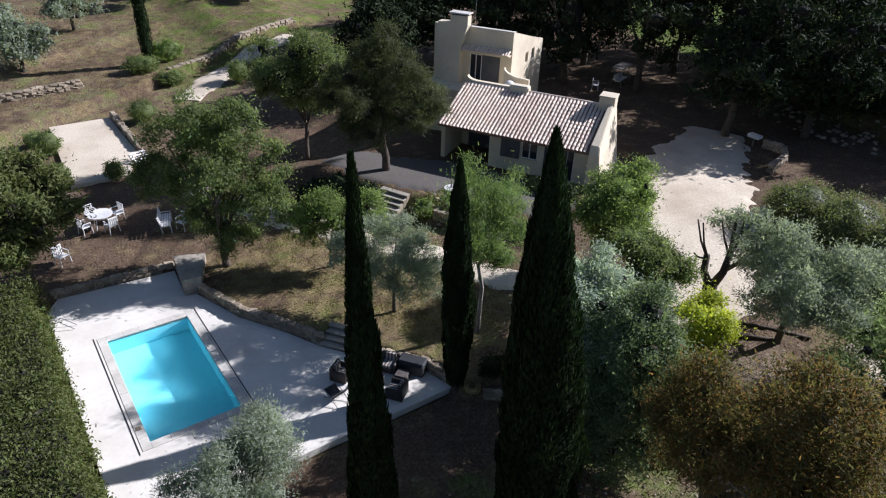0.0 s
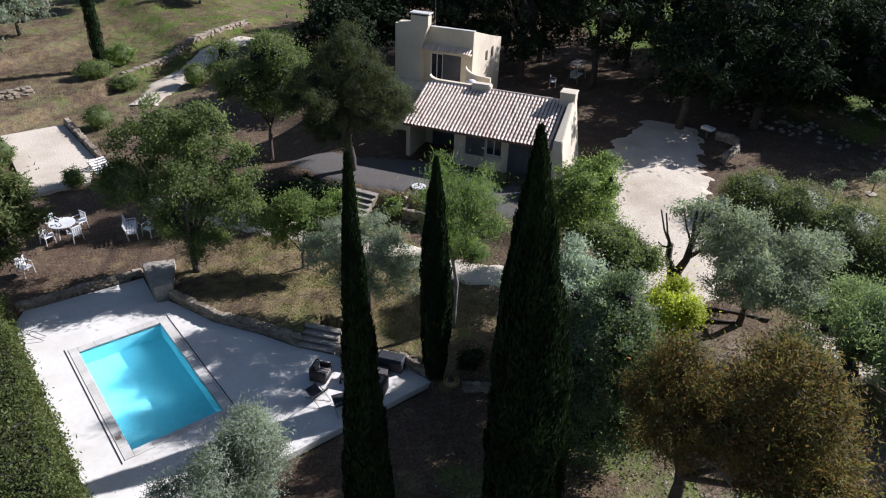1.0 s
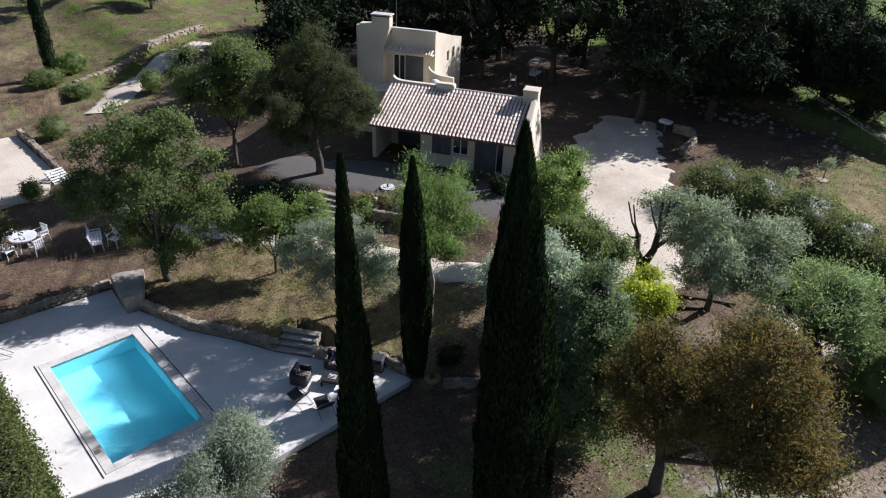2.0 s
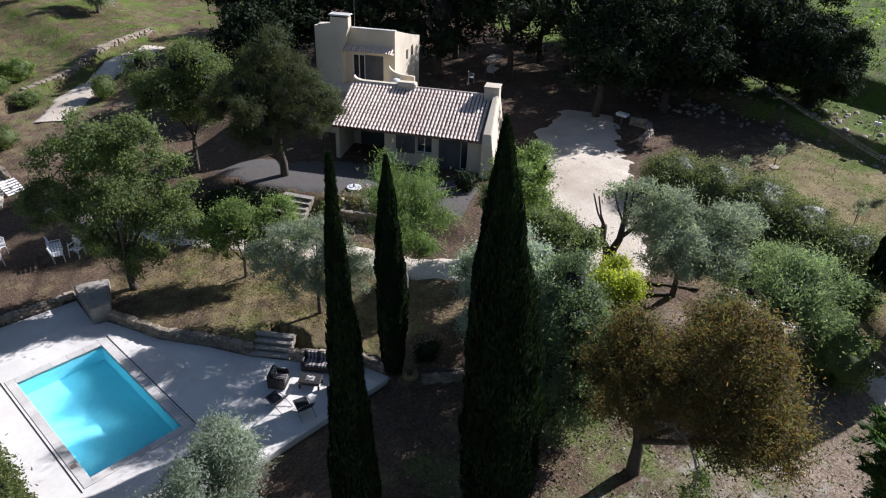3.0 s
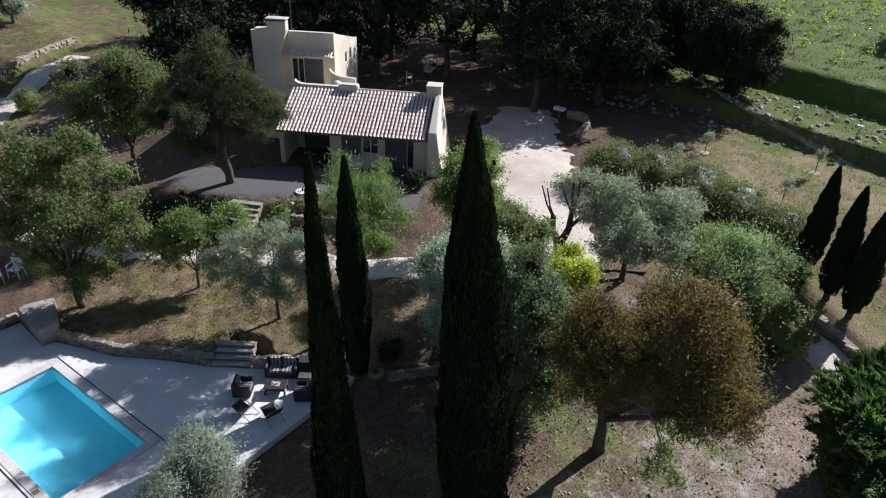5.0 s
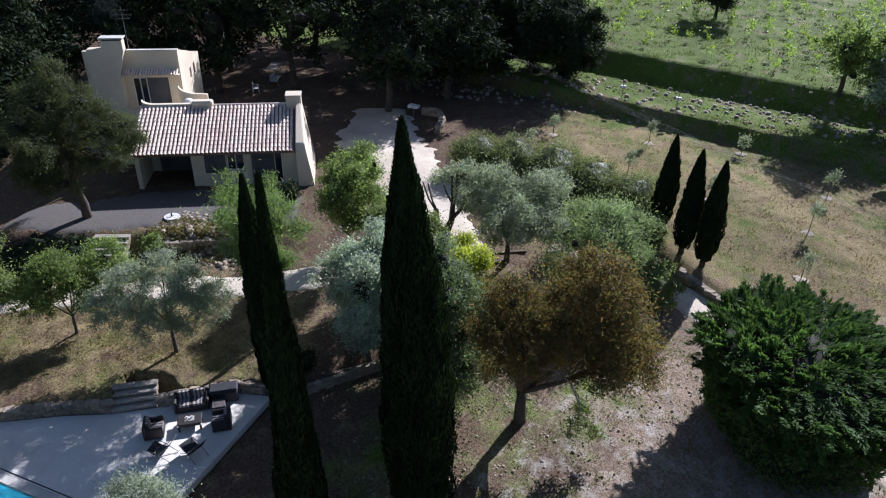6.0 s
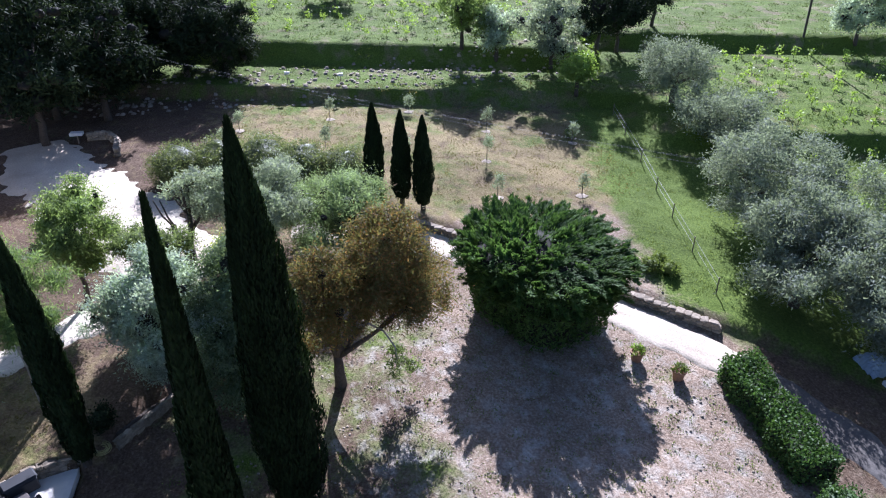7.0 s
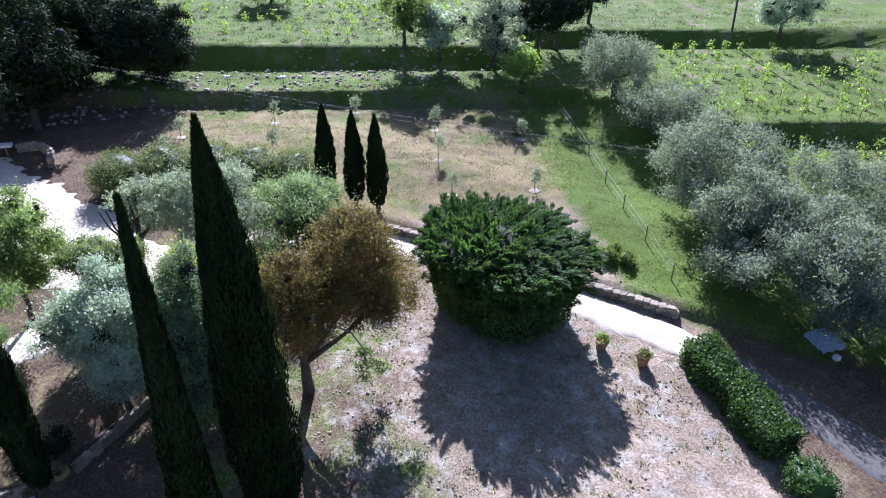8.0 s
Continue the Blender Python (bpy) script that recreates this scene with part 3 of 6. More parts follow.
def build_house():
    h = empty("house", HOUSE, "cream rendered villa with clay tile roof and a tower", "house")
    wing = new("wall")
    wing.parent = h
    # front room walls
    front = wall_with_holes(bmesh.new(), -7.1, 0.04, -0.5, 2.72, 0.0, 0.3, [(-4.72, -3.55, 1.1, 2.32), (-3.0, -0.95, 0.02, 2.3)])
    part("wall_front", front, "render", wing)
    bm = bmesh.new()
    add_box(bm, -7.1, -6.8, 0.3, 4.1, -0.5, 2.72)
    add_box(bm, -10.5, -7.1, 3.0, 3.3, -0.5, 3.6)
    add_box(bm, -10.5, 0.04, 4.1, 4.4, -0.5, 4.4)
    add_box(bm, -10.8, -10.5, -0.1, 4.4, -0.5, 2.6)
    add_box(bm, -6.8, 0.04, 0.3, 4.1, -0.1, 0.0)
    part("wall_back", bm, "render", wing)

    def slab_between(prof, a, b):
        """A closed outline carried from the places a(p) to the places b(p)."""
        q = bmesh.new()
        va, vb = [q.verts.new(a(p)) for p in prof], [q.verts.new(b(p)) for p in prof]
        q.faces.new(va)
        q.faces.new(vb[::-1])
        for i in range(len(prof)):
            j = (i + 1) % len(prof)
            q.faces.new((va[j], va[i], vb[i], vb[j]))
        bmesh.ops.recalc_face_normals(q, faces=q.faces)
        return q

    # dark panel added where the porch's back wall lies in shade
    part("porch_shade_panel", box(-9.9, -7.4, 2.93, 3.0, 0.0, 2.45, 0.01), "shutter", wing, "dark panel added for the shade under the porch")

    # gable end with its raised, battered parapet
    g = slab_between([(-0.75, -0.6), (4.75, -0.6), (4.75, 4.85), (3.7, 4.72), (-0.25, 3.08), (-0.45, 2.5)],
                     lambda p: (0.06, *p), lambda p: (0.4 + 0.17 * max(0.0, 4.7 - p[1]), *p))
    bmesh.ops.bevel(g, geom=[e for e in g.edges if e.calc_length() > 0.5 and max(v.co.z for v in e.verts) > 2], offset=0.05, segments=2, affect="EDGES")
    part("gable_wall", g, "render", h, "thick rendered gable parapet")
    ch = bmesh.new()
    add_box(ch, -0.62, 0.47, 3.7, 4.8, 3.3, 5.16, 0.05)
    add_box(ch, -0.66, 0.51, 3.66, 4.84, 5.16, 5.24, 0.02)
    part("chimney", ch, "render", h)
    # small block on the ridge and the curved parapet of the roof terrace
    r = bmesh.new()
    add_box(r, -7.3, -5.85, 3.9, 4.6, 4.0, 4.86, 0.1)
    part("ridge_block", r, "render", h, "small rendered block on the ridge")
    prof = [(-10.75, 3.2)] + [(-10.75 + 0.8 * (1 - math.cos(t)), 4.95 - 0.32 * math.sin(t)) for t in np.linspace(0.0, math.pi / 2, 6)] + [(-7.25, 4.62), (-7.25, 3.2)]
    part("parapet", slab_between(prof, lambda p: (p[0], 4.15, p[1]), lambda p: (p[0], 4.5, p[1])), "render", h)
    prof = [(-8.4, 3.0)] + [(-8.4 + 1.5 * (1 - math.cos(t)), 5.5 - 0.6 * math.sin(t)) for t in np.linspace(0.0, math.pi / 2, 8)] + [(-6.4, 4.86), (-6.4, 3.0)]
    part("swept_parapet", slab_between(prof, lambda p: (p[0], 5.6, p[1]), lambda p: (p[0], 5.85, p[1])), "render", h, "curved rendered parapet")
    part("roof_terrace", box(-15.0, -6.4, 4.5, 7.2, -0.5, TERRACE_Z), "render", h)
    # tile roof of the front wing
    roof = new("roof")
    roof.parent = h
    s = bmesh.new()
    v = [s.verts.new(p) for p in ((-10.9, -0.5, 2.62), (0.06, -0.5, 2.62), (0.06, 4.2, 4.42), (-10.9, 4.2, 4.42))]
    f = s.faces.new(v)
    e = bmesh.ops.extrude_face_region(s, geom=[f])
    bmesh.ops.translate(s, vec=(0, 0, -0.14), verts=[k for k in e["geom"] if isinstance(k, bmesh.types.BMVert)])
    bmesh.ops.recalc_face_normals(s, faces=s.faces)
    part("roof_slab", s, "tile_bed", roof)
    vs, fs = canal_tiles(-10.9, 0.04, -0.55, 4.2, 2.63, 4.43, 0.27, 0.42)
    t = raw("tiles", vs, fs, "tile", roof, True)
    tagged(t, "pale pink half-round clay tiles", kind="stuff")
    cap = bmesh.new()
    for i in range(25):
        x = -10.6 + i * 0.4
        add_tube(cap, [(x, 4.22, 4.47), (x + 0.42, 4.22, 4.49)], [0.11, 0.09], 8)
    part("ridge_cap", cap, "tile", roof)
    # openings of the front room
    opening(h, "window", -4.72, -3.55, 1.1, 2.32, 0.0, "white")
    opening(h, "glazed_door", -1.5, -0.95, 0.02, 2.3, 0.0, "white", 1)
    part("door_panel", box(-3.0, -1.5, 0.1, 0.16, 0.02, 2.3), "shutter", h)
    part("window_sill", box(-4.82, -3.45, -0.08, 0.06, 1.02, 1.1, 0.01), "render", h)
    shutter(h, -6.23, -4.8, 0.98, 2.4, -0.005)
    shutter(h, -3.05, -1.52, 0.05, 2.34, -0.005)
    # tower
    tw = new("tower")
    tw.parent = h
    fr = wall_with_holes(bmesh.new(), -15.0, -8.4, -0.5, 7.72, 7.2, 7.5, [(-11.9, -9.35, TERRACE_Z, 5.75)])
    part("tower_front", fr, "render", tw)
    sd = bmesh.new()
    holes = [(10.5, 11.2, 4.65, 5.5), (12.1, 12.8, 4.65, 5.5)]
    # side wall drawn along y, its top falling to the back
    ys, z_top = sorted({7.5, 14.6, *(q[0] for q in holes), *(q[1] for q in holes)}), lambda y: 7.72 - (y - 7.5) * 0.27
    for ya, yb in zip(ys, ys[1:]):
        hs = [q for q in holes if q[0] < (ya + yb) / 2 < q[1]]
        cuts = [(-0.5, hs[0][2]), (hs[0][3], None)] if hs else [(-0.5, None)]
        for za, zb in cuts:
            tops = (z_top(ya), z_top(yb)) if zb is None else (zb, zb)
            q = [sd.verts.new(p) for p in ((-8.7, ya, za), (-8.4, ya, za), (-8.4, yb, za), (-8.7, yb, za), (-8.7, ya, tops[0]), (-8.4, ya, tops[0]), (-8.4, yb, tops[1]), (-8.7, yb, tops[1]))]
            for idx in ((0, 1, 2, 3), (4, 5, 6, 7), (0, 1, 5, 4), (1, 2, 6, 5), (2, 3, 7, 6), (3, 0, 4, 7)):
                sd.faces.new([q[i] for i in idx])
    bmesh.ops.recalc_face_normals(sd, faces=sd.faces)
    part("tower_side", sd, "render", tw)
    bk = bmesh.new()
    add_box(bk, -15.0, -8.4, 14.6, 14.9, -0.5, 5.8)
    add_box(bk, -15.0, -14.7, 7.5, 14.6, -0.5, 5.8)
    part("tower_back", bk, "render", tw)
    for q in holes:
        part("small_window", box(-8.6, -8.55, q[0], q[1], q[2], q[3]), "glass", tw)
    rf = bmesh.new()
    q = [rf.verts.new(p) for p in ((-14.7, 7.5, 7.45), (-8.7, 7.5, 7.45), (-8.7, 14.6, 5.6), (-14.7, 14.6, 5.6))]
    rf.faces.new(q)
    e = bmesh.ops.extrude_face_region(rf, geom=list(rf.faces))
    bmesh.ops.translate(rf, vec=(0, 0, -0.2), verts=[k for k in e["geom"] if isinstance(k, bmesh.types.BMVert)])
    bmesh.ops.recalc_face_normals(rf, faces=rf.faces)
    part("tower_roof", rf, "tile", tw)
    part("wall_coping", box(-12.0, -8.35, 7.16, 7.54, 7.72, 7.79, 0.02), "coping", tw)
    opening(tw, "tower_door", -11.9, -10.9, TERRACE_Z + 0.02, 5.73, 7.2, "white", 2)
    part("tower_shutter", box(-10.9, -9.35, 7.3, 7.36, TERRACE_Z + 0.02, 5.73), "shutter", tw, "dark grey shutter")
    can = new("canopy")
    can.parent = tw
    part("canopy_slab", box(-12.45, -8.45, 6.65, 7.2, 5.98, 6.08), "render", can)
    vs, fs = canal_tiles(-12.45, -8.45, 6.55, 7.2, 6.08, 6.36, 0.2, 0.38)
    tagged(raw("canopy_tiles", vs, fs, "tile", can, True), "clay tiles of the small canopy", kind="stuff")
    prof = [(-14.55, 0.0), (-12.5, 0.0), (-12.5, 6.1), (-11.95, 7.9), (-11.95, 8.6), (-13.4, 8.6), (-13.4, 8.05), (-14.45, 8.0)]
    part("chimney_breast", slab_between(prof, lambda p: (p[0], 6.55, p[1]), lambda p: (p[0], 7.25, p[1])), "render", tw, "tall rendered chimney breast")
    part("chimney_neck", box(-13.3, -12.05, 6.62, 7.18, 8.6, 8.72), "black", tw)
    part("chimney_cap", box(-13.5, -11.85, 6.45, 7.35, 8.72, 8.82, 0.02), "coping", tw)
    ar = tube([(-12.0, 8.2, 7.0), (-12.0, 8.2, 10.6)], 0.02, 5)
    for z, w in ((10.4, 0.55), (10.1, 0.7), (9.8, 0.45)):
        add_tube(ar, [(-12.0 - w, 8.2, z), (-12.0 + w, 8.2, z)], [0.012, 0.012], 4)
    part("aerial", ar, "metal", tw)
    d = bmesh.new()
    bmesh.ops.create_uvsphere(d, u_segments=14, v_segments=8, radius=0.42)
    bmesh.ops.scale(d, vec=(1, 1, 0.75), verts=d.verts)
    bmesh.ops.translate(d, vec=(-7.7, 5.1, 4.45), verts=d.verts)
    part("dish", d, "white", h, "white domed dish on the terrace edge", smooth=True)
    return h


build_house()


# ---- plants ----
def leaf_quads(c, axis, nor, ln, wd):
    """Pointed leaves: centre, long axis, a vector near the normal, length and width of each."""
    axis = axis / np.linalg.norm(axis, axis=1, keepdims=True)
    side = np.cross(axis, nor)
    side /= np.linalg.norm(side, axis=1, keepdims=True) + 1e-9
    a, s = axis * ln[:, None] / 2, side * wd[:, None] / 2
    v = np.stack([c - a, c + s - a * 0.1, c + a, c - s - a * 0.1], 1).reshape(-1, 3)
    return v, np.arange(len(c) * 4).reshape(-1, 4)


def leaf_points(c, axis, nor, ln, wd):
    """Three-cornered leaves, for crowns of very many."""
    axis = axis / np.linalg.norm(axis, axis=1, keepdims=True)
    side = np.cross(axis, nor)
    side /= np.linalg.norm(side, axis=1, keepdims=True) + 1e-9
    a, s = axis * ln[:, None] / 2, side * wd[:, None] / 2
    v = np.stack([c + s - a, c + a, c - s - a], 1).reshape(-1, 3)
    return v, np.arange(len(c) * 3).reshape(-1, 3)


def on_sphere(rng, n):
    v = rng.normal(size=(n, 3))
    return v / np.linalg.norm(v, axis=1, keepdims=True)


def auto_blobs(rng, w, z0, z1, count, flat=1.0):
    """Lumps of foliage that together fill an uneven crown."""
    mid, rz = (z0 + z1) / 2, (z1 - z0) / 2
    out = [(rng.normal(0, w * 0.04), rng.normal(0, w * 0.04), mid - rz * 0.05, w * 0.27, w * 0.27, rz * 0.62)]
    for i in range(int(count * 1.5)):
        d = on_sphere(rng, 1)[0]
        d[2] = d[2] * 0.9 + 0.12
        k = rng.uniform(0.5, 0.9)
        r = rng.uniform(0.09, 0.19) * (1.25 - 0.5 * k)
        out.append((d[0] * w / 2 * k, d[1] * w / 2 * k, mid + d[2] * rz * k, w * r, w * r * rng.uniform(0.8, 1.2), max(w * r * 0.8 * flat, rz * 0.14)))
    return out


def crown(blobs, rng, n, clumps, spread, ln, wd, lift=0.2, axis_up=0.0, core=0.55):
    b = np.array(blobs, float)
    area = (b[:, 3] * b[:, 4] * b[:, 5]) ** (2 / 3)
    which = rng.choice(len(b), clumps, p=area / area.sum())
    d = on_sphere(rng, clumps)
    d[:, 2] = np.where(d[:, 2] < -0.8, -d[:, 2], d[:, 2])
    r = 1 - 0.35 * rng.random(clumps) ** 2 + rng.normal(0, 0.06, clumps)
    cc = b[which, :3] + d * b[which, 3:] * r[:, None]
    idx = rng.integers(0, clumps, n)
    o = rng.normal(size=(n, 3)) * spread
    o[:, 2] *= 0.75
    o *= np.where(rng.random((n, 1)) < 0.12, 2.0, 0.9)
    c = cc[idx] + o
    nor = d[idx] * 0.7 + o / (np.linalg.norm(o, axis=1, keepdims=True) + 1e-6) * 0.9 + rng.normal(size=(n, 3)) * 0.35 + np.array([0, 0, lift])
    axis = rng.normal(size=(n, 3)) + d[idx] * 0.5 + np.array([0, 0, axis_up])
    k = rng.uniform(0.7, 1.35, n)
    v, f = leaf_points(c, axis, nor, ln * k, wd * k)
    if not core:
        return v, f, 0
    # a dark core in every lump, the crown's inner shade put into its colour
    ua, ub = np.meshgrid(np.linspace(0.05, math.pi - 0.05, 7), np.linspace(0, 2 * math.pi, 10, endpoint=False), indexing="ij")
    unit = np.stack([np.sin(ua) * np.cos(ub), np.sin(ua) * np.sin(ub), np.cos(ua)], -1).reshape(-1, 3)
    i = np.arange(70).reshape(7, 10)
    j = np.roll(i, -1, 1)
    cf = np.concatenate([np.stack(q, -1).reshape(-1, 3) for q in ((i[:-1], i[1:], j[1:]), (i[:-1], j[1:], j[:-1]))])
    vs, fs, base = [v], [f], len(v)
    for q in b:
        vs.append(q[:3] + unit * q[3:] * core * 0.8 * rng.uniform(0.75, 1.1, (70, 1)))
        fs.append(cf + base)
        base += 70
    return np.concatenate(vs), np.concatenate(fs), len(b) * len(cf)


def trunk_mesh(rng, h, r, blobs, lean=(0, 0), limbs=5, z_split=0.4):
    bm = bmesh.new()
    zs = h * z_split
    pts = [(lean[0] * (z / max(h, 0.1)) + rng.normal(0, 0.05) * z, lean[1] * (z / max(h, 0.1)) + rng.normal(0, 0.05) * z, z) for z in np.linspace(-0.3, zs, 5)]
    add_tube(bm, pts, list(np.linspace(r * 1.25, r * 0.8, 5)), 8)
    tip = Vector(pts[-1])
    order = sorted(blobs, key=lambda q: -q[3])[:limbs + 1]
    for q in order[:limbs]:
        end = Vector(q[:3])
        mid = tip.lerp(end, 0.5) + Vector(rng.normal(0, 0.2, 3))
        add_tube(bm, [tip - Vector((0, 0, 0.15)), mid, end], [r * 0.6, r * 0.38, r * 0.14], 6)
        for _ in range(2):
            e2 = end + Vector(rng.normal(0, 0.5, 3)) * q[3] * 0.8
            add_tube(bm, [mid, mid.lerp(e2, 0.6) + Vector((0, 0, 0.15)), e2], [r * 0.25, r * 0.15, r * 0.05], 5)
    return bm


def tree(name, x, y, w, z0, z1, leaf, label, seed, n=9000, clumps=260, spread=0.28, ln=0.22, wd=0.11, bark="bark", r=0.16, count=9, blobs=None, lean=(0, 0), split=0.3, limbs=5, category="tree", group="", flat=1.0, dz=0.0, axis_up=0.0, base=None, core=0.5, fine=0.76):
    """A tree of trunk and crown; fine below 1 gives smaller and more leaves."""
    rng = np.random.default_rng(seed)
    t = empty(name, on(x, y, dz) if base is None else pose(x, y, base), label, category, group)
    bl = blobs or auto_blobs(rng, w, z0, z1, count, flat)
    part("trunk", trunk_mesh(rng, z1, r, bl, lean, limbs, split), bark, t, smooth=True)
    v, f, inner = crown(bl, rng, int(n * (1.75 if fine < 1 else 1)), int(clumps * 0.55), spread, ln * fine, wd * fine, axis_up=axis_up, core=core)
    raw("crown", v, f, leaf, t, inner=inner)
    return t


def cypress(name, x, y, h, r, label, seed, n=14000, stems=((0, 0, 1.0, 1.0),), group="", leaf="cypress", z_low=0.35, bulge=0.3, sharp=1.7, lean=(0, 0)):
    """A columnar cypress: upright sprays packed on a spindle of uneven outline, round a dense core."""
    rng = np.random.default_rng(seed)
    t = empty(name, on(x, y), label, "tree", group)
    part("trunk", tube([(0, 0, -0.2), (lean[0] * 0.15, lean[1] * 0.15, h * 0.15)], [0.2, 0.15], 8), "bark", t)
    vs, fs, base = [], [], 0
    for sx, sy, k, rs in stems:
        m = int(n * k / sum(s[2] for s in stems))
        u = rng.random(m) ** 0.85
        z = z_low + u * (h * k - z_low)
        prof = np.where(u < bulge, 0.62 + 0.38 * np.sin(u / bulge * math.pi / 2), (1 - np.clip((u - bulge) / (1 - bulge), 0, 1) ** sharp) ** 0.85)
        a = rng.random(m) * 2 * math.pi
        flute = 1 + 0.1 * np.sin(a * 3 + u * 9 + seed) + 0.08 * np.sin(a * 7 - u * 17) + 0.07 * np.sin(u * 41 + a * 2)
        rr = r * rs * prof * flute * (0.86 + 0.2 * rng.random(m)) + 0.03
        d = np.stack([np.cos(a), np.sin(a), np.zeros(m)], -1)
        c = np.stack([sx * (1 - u * 0.3) + lean[0] * u * k + d[:, 0] * rr, sy * (1 - u * 0.3) + lean[1] * u * k + d[:, 1] * rr, z], -1)
        axis = np.array([0, 0, 1.0]) + d * 0.16 + rng.normal(size=(m, 3)) * 0.14
        nor = d + rng.normal(size=(m, 3)) * 0.5
        v, f = leaf_quads(c, axis, nor, rng.uniform(0.18, 0.36, m), rng.uniform(0.045, 0.09, m))
        vs.append(v)
        fs.append(f + base)
        base += len(v)
        # dense core
        kz, ka = 26, 12
        uu, aa = np.meshgrid(np.linspace(0, 0.985, kz), np.linspace(0, 2 * math.pi, ka, endpoint=False), indexing="ij")
        pp = np.where(uu < bulge, 0.62 + 0.38 * np.sin(uu / bulge * math.pi / 2), (1 - np.clip((uu - bulge) / (1 - bulge), 0, 1) ** sharp) ** 0.85)
        cr = r * rs * pp * 0.8 * (1 + 0.1 * np.sin(aa * 3 + uu * 9 + seed))
        cv = np.stack([sx * (1 - uu * 0.3) + lean[0] * uu * k + np.cos(aa) * cr, sy * (1 - uu * 0.3) + lean[1] * uu * k + np.sin(aa) * cr, z_low + uu * (h * k - z_low)], -1).reshape(-1, 3)
        i = np.arange(kz * ka).reshape(kz, ka)
        j = np.roll(i, -1, 1)
        cf = np.stack([i[:-1], j[:-1], j[1:], i[1:]], -1).reshape(-1, 4)
        vs.append(cv)
        fs.append(cf + base)
        base += len(cv)
    raw("crown", np.concatenate(vs), np.concatenate(fs), leaf, t)
    return t


def shrub(name, x, y, rx, ry, h, leaf, label, seed, n=3000, ln=0.14, wd=0.08, category="shrub", group="", z0=0.0, rz=0, lump=0.15, square=1.0, clumps=None, spread=0.12):
    """A bush whose leaves sit on a lumpy dome; square below 1 makes it boxier."""
    rng = np.random.default_rng(seed)
    t = empty(name, on(x, y, 0, rz), label, category, group)
    stem = bmesh.new()
    for _ in range(4):
        e = rng.normal(0, 0.35, 2)
        add_tube(stem, [(e[0] * 0.2, e[1] * 0.2, -0.15), (e[0] * rx, e[1] * ry, h * 0.6)], [0.05, 0.02], 5)
    part("stem", stem, "bark", t)

    def skin(d):
        d = np.sign(d) * np.abs(d) ** square
        w = 1 + lump * np.sin(d[:, 0] * 4 + seed) * np.sin(d[:, 1] * 5 + 1) + lump * 0.7 * np.sin(d[:, 2] * 7 + d[:, 0] * 6)
        return np.stack([d[:, 0] * rx * w, d[:, 1] * ry * w, z0 + (h - z0) * (0.5 + 0.5 * d[:, 2] * w)], -1)

    m = clumps or max(40, n // 25)
    d = on_sphere(rng, m)
    cc = skin(d)
    idx = rng.integers(0, m, n)
    c = cc[idx] * np.array([0.95, 0.95, 0.97]) + rng.normal(size=(n, 3)) * spread
    nor = d[idx] + rng.normal(size=(n, 3)) * 0.6
    v, f = leaf_quads(c, rng.normal(size=(n, 3)) + d[idx] * 0.5, nor, ln * rng.uniform(0.7, 1.3, n), wd * rng.uniform(0.7, 1.3, n))
    v[:, 2] = np.maximum(v[:, 2], 0.0)
    # inner twig mass
    ua, ub = np.meshgrid(np.linspace(0.03, math.pi - 0.03, 9), np.linspace(0, 2 * math.pi, 14, endpoint=False), indexing="ij")
    dd = np.stack([np.sin(ua) * np.cos(ub), np.sin(ua) * np.sin(ub), np.cos(ua)], -1).reshape(-1, 3)
    cv = (skin(dd) - np.array([0, 0, h * 0.5])) * 0.84 + np.array([0, 0, h * 0.5])
    i = np.arange(9 * 14).reshape(9, 14)
    j = np.roll(i, -1, 1)
    cf = np.stack([i[:-1], i[1:], j[1:], j[:-1]], -1).reshape(-1, 4)
    raw("foliage", np.concatenate([v, cv]), np.concatenate([f, cf + len(v)]), leaf, t)
    return t


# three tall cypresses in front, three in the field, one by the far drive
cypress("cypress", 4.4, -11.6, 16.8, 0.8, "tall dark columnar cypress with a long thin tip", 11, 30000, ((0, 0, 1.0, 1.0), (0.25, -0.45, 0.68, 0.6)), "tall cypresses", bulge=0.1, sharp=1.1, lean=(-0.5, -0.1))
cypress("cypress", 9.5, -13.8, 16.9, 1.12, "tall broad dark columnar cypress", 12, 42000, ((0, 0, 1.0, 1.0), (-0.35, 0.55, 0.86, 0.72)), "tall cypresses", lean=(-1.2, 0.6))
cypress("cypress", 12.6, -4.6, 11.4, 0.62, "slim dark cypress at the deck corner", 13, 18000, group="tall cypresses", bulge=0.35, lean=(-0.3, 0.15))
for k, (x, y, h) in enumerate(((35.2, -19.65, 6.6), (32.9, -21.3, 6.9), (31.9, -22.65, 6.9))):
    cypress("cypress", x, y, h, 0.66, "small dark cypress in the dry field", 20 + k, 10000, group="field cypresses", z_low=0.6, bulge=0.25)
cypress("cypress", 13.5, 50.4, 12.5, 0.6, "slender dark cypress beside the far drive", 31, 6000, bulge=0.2)

